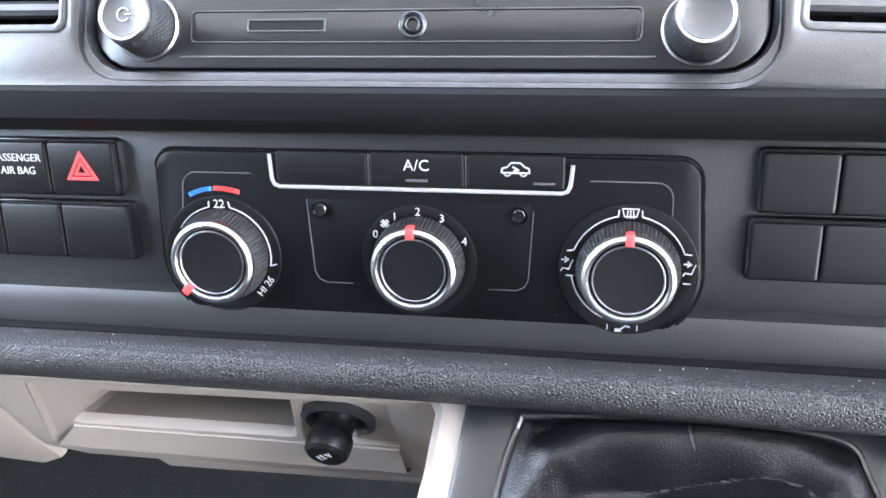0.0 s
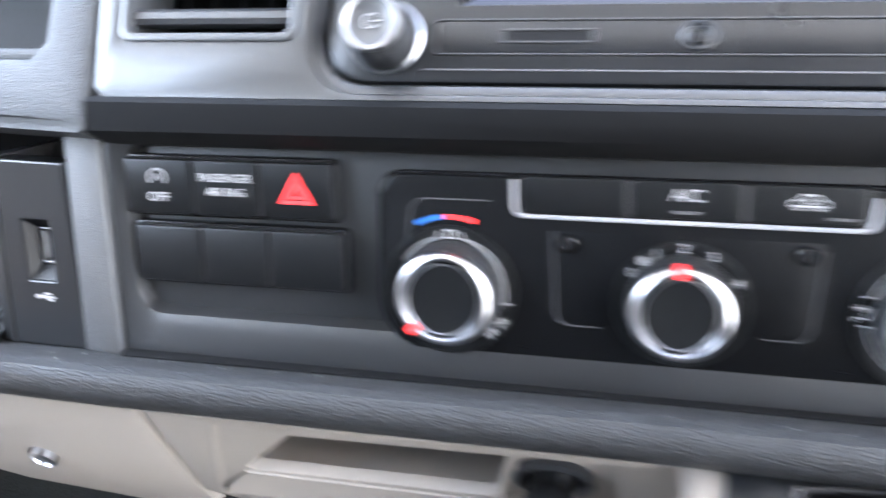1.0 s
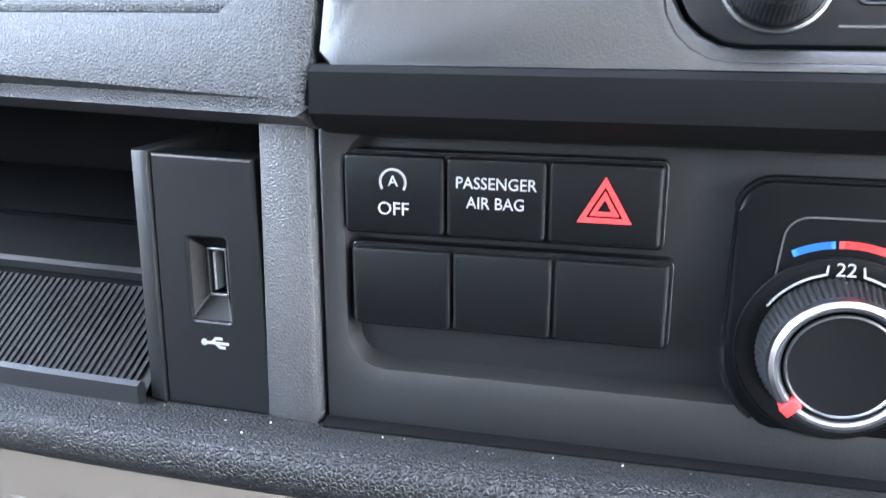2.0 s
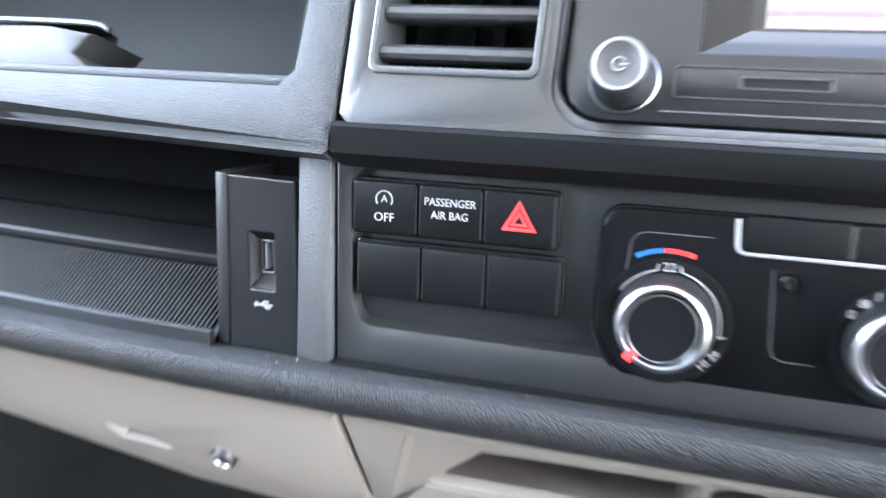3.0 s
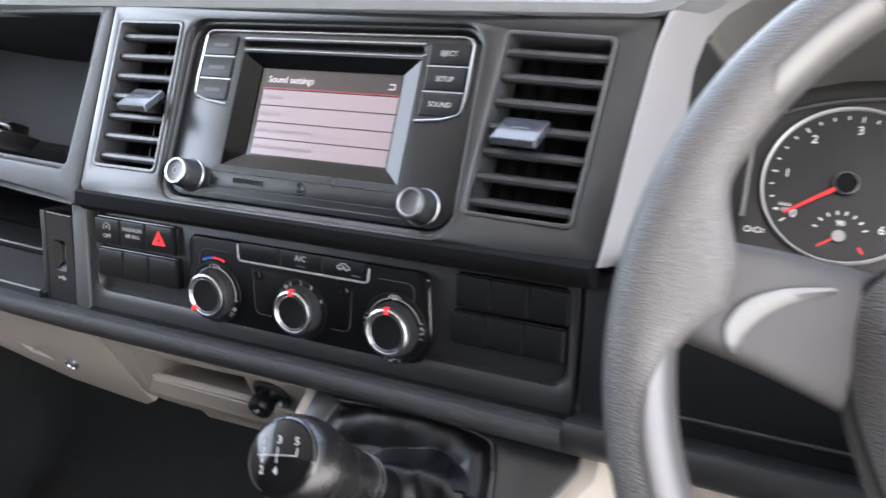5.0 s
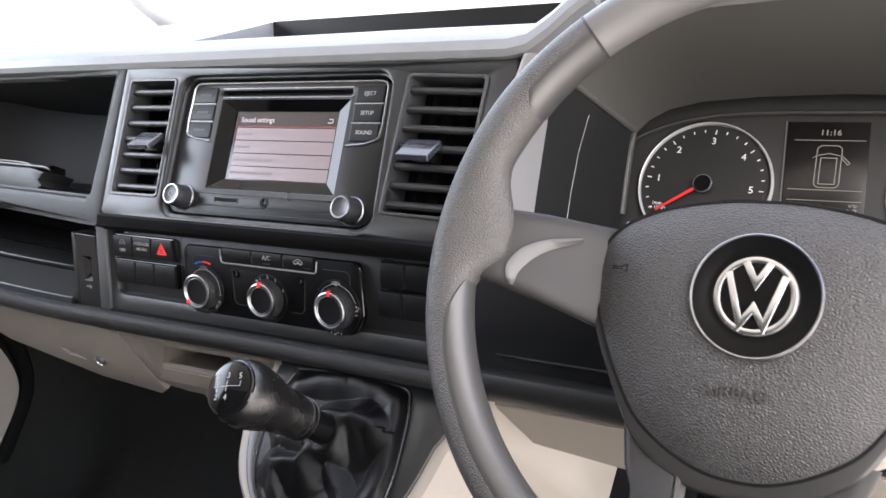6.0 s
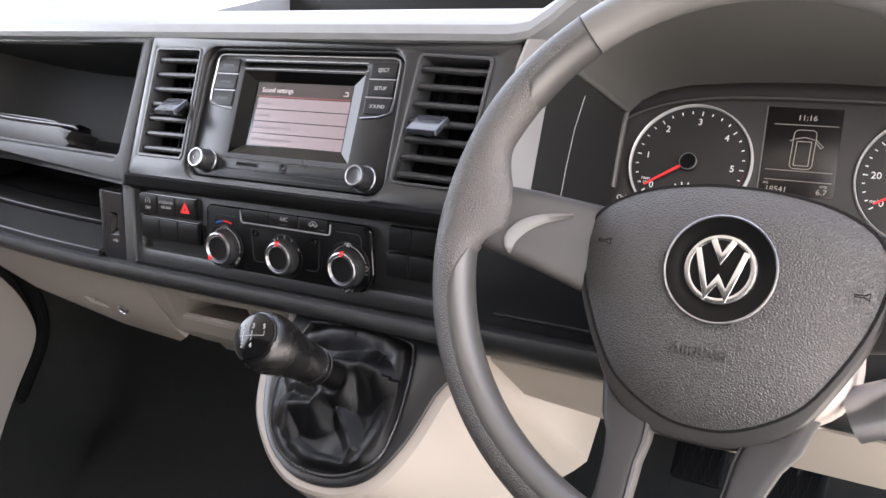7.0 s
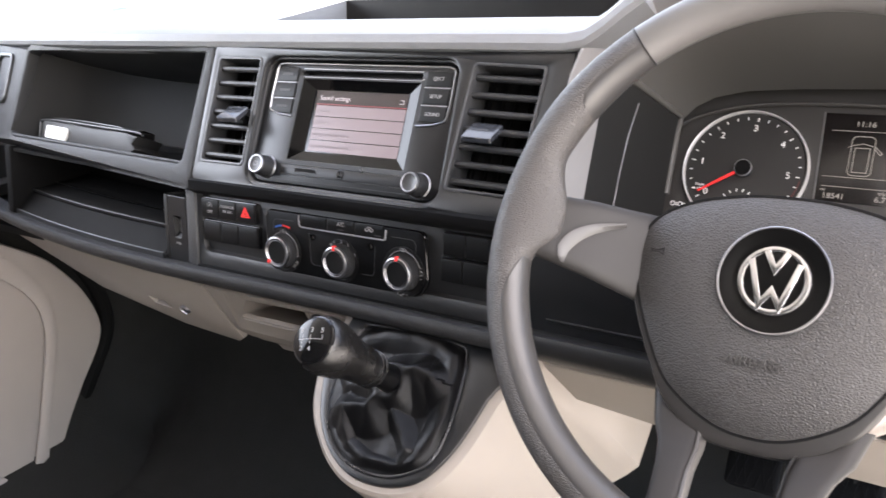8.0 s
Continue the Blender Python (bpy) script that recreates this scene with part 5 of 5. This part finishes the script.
for s in (-1, 1):
    rows = []
    for a, bc, hh, w, ht in ((0.176, 0.010, 0.0200, -0.001, 0.009), (0.166, 0.0095, 0.0212, -0.004, 0.009), (0.150, 0.0085, 0.0235, -0.011, 0.010), (0.130, 0.0070, 0.0262, -0.023, 0.011), (0.114, 0.0050, 0.0285, -0.036, 0.011), (0.100, 0.0035, 0.031, -0.0500, 0.011), (0.088, 0.0010, 0.034, -0.0610, 0.011), (0.060, -0.002, 0.036, -0.0650, 0.010)):
        rows.append([(s * a, bc + p, w + q - 0.0035 * max(0.0, 1 - abs(p / hh) * 1.3) * (1 if 0.1 < a < 0.16 else 0) * (q > 0)) for p, q in squashed(36, hh, ht)])
    part("spoke", loft(rows, cap=True), SPOKE, wheel, "smooth grey spoke", m=FW, angle=60)
    drop = lambda a: -0.0010 + (a - 0.150) * (0.40 if a > 0.150 else 0.58)
    outer = [(x, y, drop(x) + 0.0004) for x, y in soft_line([(0.1415, -0.0140), (0.1440, -0.0090), (0.1445, -0.0020), (0.1385, 0.0085), (0.1260, 0.0165), (0.1080, 0.0215)], 6)]
    inner = [(x, y, drop(x) - 0.0012) for x, y in soft_line([(0.1400, -0.0140), (0.1390, -0.0090), (0.1375, -0.0040), (0.1315, 0.0045), (0.1220, 0.0120), (0.1080, 0.0190)], 6)]
    middle = [tuple((Vector(p) + Vector(q)) / 2 + Vector((0, 0, 0.0012))) for p, q in zip(outer, inner)]
    # crescent strip draws the highlight on the spoke's shoulder
    part("spoke_flute", loft([[(s * x, y, z) for x, y, z in row] for row in (outer, middle, inner)], closed=False), SHOULDER, wheel, "spoke shoulder with its highlight painted in", m=FW)
    rows = []
    for b, ac, hw, w, ht in LEGS:
        rows.append([(s * ac + p, b, w + q) for p, q in squashed(24, hw, ht)])
    part("spoke", loft(rows, cap=True), SPOKE, wheel, "smooth grey spoke", m=FH, angle=60)
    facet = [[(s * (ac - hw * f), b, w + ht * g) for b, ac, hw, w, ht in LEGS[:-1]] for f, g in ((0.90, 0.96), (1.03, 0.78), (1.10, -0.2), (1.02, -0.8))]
    # the lit inner side of the leg is put into a paler strip
    part("spoke_facet", loft(facet, closed=False), SHOULDER, wheel, "inner face of the spoke, painted lighter as lit", m=FH, angle=30)


half = [(0.0, 0.0545), (0.026, 0.0533), (0.058, 0.0466), (0.082, 0.0340), (0.0930, 0.0160), (0.0925, -0.0020), (0.0840, -0.0310), (0.0640, -0.0680), (0.0460, -0.0850), (0.0220, -0.0970)]
hub_out = smooth_loop([(-x, y) for x, y in half] + [(0.0, -0.1000)] + [(x, y) for x, y in half[:0:-1]])
band = smooth_loop([(-0.070, 0.040), (-0.092, 0.020), (-0.0945, -0.010), (-0.088, -0.034), (-0.0720, -0.0660), (-0.0560, -0.0900), (-0.030, -0.1065), (0.0, -0.1095), (0.030, -0.1065), (0.0560, -0.0900), (0.0720, -0.0660), (0.088, -0.034), (0.0945, -0.010), (0.092, 0.020), (0.070, 0.040), (0.0, 0.050)])
part("hub_frame", plate(band, [], -0.074, -0.0565, soft=0.005), SPOKE, wheel, "smooth grey hub frame", m=FH)
part("cover_gap", tube([(x, y, -0.0575) for x, y in offset(hub_out, 0.0004)], 0.0016, n=6, closed=True), DARK, wheel, m=FH)
part("airbag_cover", dome(hub_out, 0.0135, -0.0570, skirt=0.010, power=3.5, steps=14), HUBSKIN, wheel, "grained dark grey airbag cover", m=FH)
part("cover_text", lettering("AIRBAG", 0.0085, -0.003, -0.0545, -0.0444, thick=0.0013, wide=1.15), SHOULDER, wheel, "embossed letters", m=FH)
for cx, cy in ((0.0810, -0.0058), (-0.0760, 0.0072)):
    horn = [(cx - 0.004, cy - 0.0006), (cx - 0.004, cy + 0.0006), (cx + 0.001, cy + 0.0006), (cx + 0.004, cy + 0.0022), (cx + 0.004, cy - 0.0022), (cx + 0.001, cy - 0.0006), (cx - 0.004, cy - 0.0006)]
    part("horn_mark", stroke([horn], 0.0005, -0.0462, thick=0.0012), DARK, wheel, "small horn mark", m=FH)
DISH = material("deep_black_lacquer", (0.002, 0.002, 0.002), 0.30, vary=0.1, vary_scale=40, spec=0.12)
EMBLEM = material("bright_chrome", (0.58, 0.58, 0.585), 0.20, metal=1.0, vary=0.06, vary_scale=90)
mb = FH @ Matrix.Translation((0.0012, -0.0022, -0.0408)) @ Matrix.Scale(0.945, 4)
bd = part("badge_dish", lathe([(0.0355, -0.002), (0.0355, 0.0006), (0.0340, 0.0006), (0.0280, -0.0016), (0.0240, -0.0022), (0.0, -0.0022)], 72, cap=False), DISH, wheel, "black dish", m=mb)
part("badge_ring", lathe([(0.0361, -0.001), (0.0361, 0.0009), (0.0356, 0.0014), (0.0348, 0.0012), (0.0345, 0.0004)], 72, cap=False), CHROME, bd, "bright chrome ring", m=mb)
part("badge_disc", lathe([(0.0232, -0.0024), (0.0232, -0.0004), (0.0225, 0.0004), (0.0205, 0.0008), (0.0192, 0.0004), (0.0188, -0.0008), (0.0, -0.0008)], 64, cap=False), EMBLEM, bd, "bright chrome emblem", m=mb)
part("badge_disc", lathe([(0.0190, -0.0006), (0.0, -0.0004)], 48, cap=False), DISH, bd, m=mb)


def chevron(pts, width):
    """One folded bar with mitred corners."""
    lines = []
    for side in (0.5, -0.5):
        line = []
        for k, p in enumerate(pts):
            p = Vector(p)
            d1 = (p - Vector(pts[k - 1])).normalized() if k else None
            d2 = (Vector(pts[k + 1]) - p).normalized() if k < len(pts) - 1 else None
            n1 = Vector((-(d1 or d2).y, (d1 or d2).x))
            n2 = Vector((-(d2 or d1).y, (d2 or d1).x))
            b = (n1 + n2)
            b = b / max(0.35, b.length_squared / 2)
            line.append(tuple(p + b * width * side))
        lines.append(line)
    return plate(lines[0] + lines[1][::-1], [], -0.001, 0.0010, soft=0.0004)


part("badge_chevron", chevron([(-0.0068, 0.0192), (0.0, 0.0066), (0.0068, 0.0192)], 0.0040), EMBLEM, bd, "bright chrome chevron", m=mb)
part("badge_chevron", chevron([(-0.0155, 0.0125), (-0.0064, -0.0172), (0.0, -0.0068), (0.0064, -0.0172), (0.0155, 0.0125)], 0.0040), EMBLEM, bd, "bright chrome zigzag", m=mb)

# ---- column, stalk, lock ----
col = thing("column_cowl", "beige plastic steering column cowl", "steering column")
part("cowl", loft([[(p, -0.036 + q, w) for p, q in squashed(32, 0.070 * k, 0.050 * k, 0.7)] for w, k in ((-0.075, 0.94), (-0.078, 1.0), (-0.16, 1.02), (-0.28, 1.05))], cap=True), TRIM, col, m=FW)
MI = FW @ Matrix.Translation((0.090, -0.062, -0.112)) @ Matrix.Rotation(radians(80), 4, "Y") @ Matrix.Rotation(radians(-25), 4, "X")
part("lock_collar", lathe([(0.018, -0.02), (0.018, 0.008), (0.0165, 0.010), (0.0135, 0.010), (0.0125, 0.004), (0.0, 0.004)], 36, cap=False), CHROME, col, "bright ignition lock collar", m=MI)
stalk = thing("column_stalk", "black plastic column stalk behind the wheel", "stalk")
part("stalk_arm", tube([(-0.06, 0.01, -0.09), (-0.11, 0.016, -0.088), (-0.150, 0.022, -0.082)], [0.006, 0.0065, 0.008], n=14), BLACK, stalk, m=FW)

# ---- gear lever ----
gear = thing("gear_lever", "black gear lever with leather gaiter and printed knob", "gear lever")
part("gaiter_frame", tube([(x, y, 0.0042) for x, y in gate], 0.0015, n=8, closed=True), material("gaiter_frame_black", (0.010, 0.010, 0.011), 0.28, vary=0.1, vary_scale=50), gear, "thin black gaiter frame", m=FG)
foot, ball = Vector((0.114, -0.0735, 0.6165)), Vector((0.1115, -0.160, 0.6745))
axis = (ball - foot).normalized()
turn = axis.to_track_quat("Z", "Y").to_matrix().to_4x4()
MK = Matrix.Translation(foot) @ turn
cc = FG.inverted() @ foot
ux = (FG.inverted().to_3x3() @ (turn.to_3x3() @ Vector((1, 0, 0))))
uy = (FG.inverted().to_3x3() @ (turn.to_3x3() @ Vector((0, 1, 0))))
if ux.x < 0:
    ux, uy = -ux, -uy
if uy.y < 0:
    uy = -uy
# ridges of the creased leather: points (across, up the slope, height), then how steeply it falls behind and before each
RIDGES = [
    ([(0.108, -0.053, 0.032), (0.134, -0.042, 0.031), (0.150, -0.043, 0.026), (0.154, -0.062, 0.014), (0.166, -0.064, 0.010)], 0.95, 0.66, 0.0030),
    ([(0.056, -0.106, 0.008), (0.072, -0.091, 0.022), (0.100, -0.087, 0.026), (0.108, -0.072, 0.027)], 1.3, 0.80, 0.0024),
    ([(0.072, -0.091, 0.022), (0.080, -0.108, 0.016), (0.088, -0.121, 0.010)], 0.8, 0.9, 0.0016),
    ([(0.048, -0.034, 0.009), (0.056, -0.018, 0.012), (0.078, -0.0085, 0.015), (0.110, -0.006, 0.016), (0.140, -0.009, 0.0155), (0.158, -0.018, 0.0145), (0.167, -0.047, 0.013), (0.172, -0.088, 0.012), (0.163, -0.116, 0.011), (0.150, -0.127, 0.008)], 0.9, 0.75, 0.0080),
    ([(0.149, -0.128, 0.009), (0.153, -0.112, 0.015), (0.142, -0.098, 0.016), (0.126, -0.084, 0.018)], 1.0, 0.9, 0.0016),
    ([(0.088, -0.121, 0.010), (0.115, -0.130, 0.010), (0.149, -0.128, 0.009)], 0.7, 0.7, 0.0020),
    ([(0.044, -0.056, 0.009), (0.064, -0.068, 0.015), (0.098, -0.068, 0.026)], 0.9, 0.9, 0.0030),
]


def ease(t):
    t = min(1.0, max(0.0, t))
    return t * t * (3 - 2 * t)


def draped(x, y):
    """The leather hangs from its ridges in flat faces that meet in sharp valleys."""
    r = math.hypot(x - cc.x, (y - cc.y) * 1.05)
    h = max(0.006, cc.z - 0.95 * max(0.0, r - 0.0135))
    for line, behind, before, soft in RIDGES:
        for (xa, ya, ha), (xb, yb, hb) in zip(line, line[1:]):
            ex, ey = xb - xa, yb - ya
            t = min(1.0, max(0.0, ((x - xa) * ex + (y - ya) * ey) / (ex * ex + ey * ey)))
            off = math.hypot(x - xa - t * ex, y - ya - t * ey)
            side = ex * (y - ya) - ey * (x - xa)
            d = math.hypot(off, soft) - soft
            h = max(h, ha + (hb - ha) * t - d * (behind if side > 0 else before))
    return h


def gaiter_skin(x, y, s):
    a = math.atan2(y + 0.060, x - 0.110)
    top = cc + (ux * math.cos(a) + uy * math.sin(a)) * 0.0135
    p = Vector((x, y, 0.004)).lerp(top, s)
    h = draped(p.x, p.y) + 0.0012 * noise.noise(Vector((p.x * 60, p.y * 60, 1.7)))
    edge, neck = ease(s / 0.10), ease((s - 0.80) / 0.2)
    p.z = 0.004 + (h - 0.004) * edge * (1 - neck) + (top.z - 0.004) * neck
    return p


skin_line = [tuple(Vector(p).lerp(Vector(q), f)) for p, q in zip(gate, gate[1:] + gate[:1]) for f in (0.0, 0.5)]
LV = 48
part("gaiter", loft([[tuple(gaiter_skin(x, y, j / LV)) for x, y in skin_line] for j in range(LV + 1)]), LEATHER, gear, "creased black leather gaiter", m=FG, angle=19)
part("gaiter_seam", tube([tuple(gaiter_skin(0.104, 0.002, 0.03 + 0.015 * j) + Vector((0, 0, 0.0001))) for j in range(18)], 0.0007, n=6), LEATHER, gear, "raised seam", m=FG)
for dx in (-0.0028, 0.0028):
    for j in range(9):
        part("stitch", tube([tuple(gaiter_skin(0.104 + dx, 0.002, 0.03 + 0.03 * j + d) + Vector((0, 0, 0.0002))) for d in (0.0, 0.009, 0.018)], 0.00032, n=5), BLACK, gear, m=FG)
part("shaft", lathe([(0.0135, -0.012), (0.0130, 0.0), (0.0120, 0.014), (0.0118, 0.026)], 36, cap=False), BLACK, gear, m=MK)
part("collar", lathe([(0.0120, 0.024), (0.0155, 0.026), (0.0168, 0.029), (0.0168, 0.033), (0.0160, 0.035)], 36, cap=False), BLACK, gear, m=MK)
for h in (0.0285, 0.0345):
    part("neck_ring", lathe([(0.0160, h - 0.0012), (0.0176, h - 0.0006), (0.0178, h + 0.0004), (0.0162, h + 0.0012)], 36, cap=False), PATENT, gear, m=MK)
knob = part("knob", lathe([(0.0150, 0.033), (0.0172, 0.036), (0.0180, 0.046), (0.0188, 0.060), (0.0205, 0.070), (0.0232, 0.082), (0.0250, 0.093), (0.0252, 0.101), (0.0240, 0.109), (0.0215, 0.114), (0.0200, 0.1155)], 48, cap=False), PATENT, gear, "shiny black leather knob", m=MK)
part("knob_ring", lathe([(0.0212, 0.1125), (0.0208, 0.1160), (0.0196, 0.1168), (0.0186, 0.1162)], 48, cap=False), GLOSS, knob, m=MK)
def cap_height(x, y):
    return 0.1212 - 11.0 * (x * x + y * y)


part("knob_cap", lathe([(0.0192, 0.1152)] + [(q, cap_height(q, 0)) for q in (0.0188, 0.0170, 0.0140, 0.0110, 0.0080, 0.0050, 0.0025, 0.0)], 48, cap=False), material("cap_lacquer", (0.003, 0.003, 0.0033), 0.12, vary=0.2, vary_scale=30, spec=0.2), knob, "gloss black cap", m=MK)
MT = MK @ Matrix.Rotation(radians(13), 4, "Z")
for s, x, y in (("1", -0.0100, 0.0072), ("3", 0.0005, 0.0074), ("5", 0.0105, 0.0070), ("2", -0.0085, -0.0082), ("4", 0.0005, -0.0086)):
    part("shift_number", lettering(s, 0.0060, x, y, cap_height(x, y) + 0.0002), WHITE, knob, m=MT)
for line in ([(-0.0125 + 0.0024 * k, -0.0004) for k in range(11)], [(-0.0085, 0.0036), (-0.0085, 0.0), (-0.0085, -0.0044)], [(0.0005, 0.0036), (0.0005, 0.0), (0.0005, -0.0044)], [(0.0115, 0.0036), (0.0115, -0.0004)]):
    part("shift_gate", tube([(x, y, cap_height(x, y)) for x, y in line], 0.00026, n=5), WHITE, knob, m=MT)

# ---- document wallet on the shelf ----
WALLET = material("matt_black_vinyl", (0.022, 0.0218, 0.0215), 0.5, vary=0.2, vary_scale=40, bump=0.2, bump_scale=800, spec=0.25)
SHEEN = material("shiny_vinyl_edge", (0.020, 0.020, 0.0205), 0.33, vary=0.2, vary_scale=60, bump=0.1, bump_scale=700)
wal = thing("document_wallet", "black document wallet with white label on the open shelf", "wallet")
ragged = [(-0.672, 0.0235), (-0.668, 0.0195), (-0.393, 0.0195), (-0.396, 0.0240), (-0.389, 0.0280), (-0.399, 0.0345), (-0.394, 0.0400), (-0.389, 0.0450), (-0.42, 0.0490), (-0.664, 0.0510), (-0.672, 0.0460)]
part("wallet_body", plate(ragged, [], -0.075, -0.033, soft=0.003), WALLET, wal, m=FU @ Matrix.Translation((0.012, 0, 0)))
for z, w, end in ((0.0512, -0.0345, -0.380), (0.0570, -0.052, -0.445)):
    path = soft_line([(-0.678, z - 0.028, w - 0.002), (-0.680, z - 0.010, w), (-0.672, z - 0.002, w), (-0.60, z + 0.0008, w), (-0.52, z + 0.0006, w), (end - 0.02, z - 0.0006, w), (end, z - 0.004, w - 0.001)], 6)
    part("wallet_edge", tube(path, 0.0017, n=10), SHEEN, wal, "shiny rolled edge", m=FU @ Matrix.Translation((0.012, 0, 0)))
part("wallet_flap", loft([[(x, 0.0500, -0.036) for x in (-0.655, -0.400)], [(x, 0.0565, -0.052) for x in (-0.655, -0.405)], [(x, 0.0560, -0.073) for x in (-0.655, -0.408)], [(x, 0.0480, -0.074) for x in (-0.655, -0.408)]], closed=False), WALLET, wal, m=FU @ Matrix.Translation((0.012, 0, 0)))
part("wallet_label", plate(rrect(-0.652, -0.580, 0.024, 0.043, 0.004), [], -0.04, -0.0325, soft=0.001), PAPER, wal, "white label", m=FU @ Matrix.Translation((0.012, 0, 0)))

# ---- pedals ----
for k, x in enumerate((0.333, 0.455)):
    ped = thing("foot_pedal", "black rubber foot pedal on a steel arm", "pedal", "foot pedals")
    MPd = Matrix.Translation((x, 0.385, 0.315)) @ Matrix.Rotation(radians(-40), 4, "X") @ Matrix.Rotation(radians(90), 4, "X")
    pad = part("pedal_pad", plate(rrect(-0.035, 0.035, -0.03, 0.03, 0.008), [], -0.006, 0.006, soft=0.003), RUBBER, ped, m=MPd, lean=False)
    for j in range(5):
        q = -0.024 + j * 0.012
        part("pedal_rib", stroke([[(q - 0.006, -0.026), (q + 0.006, 0.026)], [(q + 0.006, -0.026), (q - 0.006, 0.026)]], 0.0022, 0.006, thick=0.0014), RUBBER, pad, m=MPd, lean=False)
    part("pedal_arm", tube([(x, 0.395, 0.325), (x, 0.43, 0.42), (x, 0.48, 0.56), (x, 0.51, 0.58)], 0.008, n=10), BLACK, ped, lean=False)

# ---- dust on the console ----
rng = random.Random(7)
crumbs = bmesh.new()
for k in range(40):
    x, y = rng.uniform(0.112, 0.162), rng.uniform(0.0040, 0.0075)
    bmesh.ops.create_icosphere(crumbs, subdivisions=1, radius=rng.uniform(0.0002, 0.00045), matrix=Matrix.Translation((x, y, 0.0037)))
tagged(part("dust_crumbs", crumbs, PAPER, None, m=FG), "pale dust crumbs on the black console plate", "dust", kind="stuff")
specks = bmesh.new()
for k in range(46):
    x, t = rng.uniform(-0.30, 0.21), rng.random()
    y = -0.007 - 0.020 * t
    bmesh.ops.create_icosphere(specks, subdivisions=1, radius=rng.uniform(0.00012, 0.0003), matrix=Matrix.Translation((x, y, 0.6618 + 0.0049 * t)))
tagged(part("dust_specks", specks, PAPER), "fine pale dust specks on the grained rail", "dust", kind="stuff")
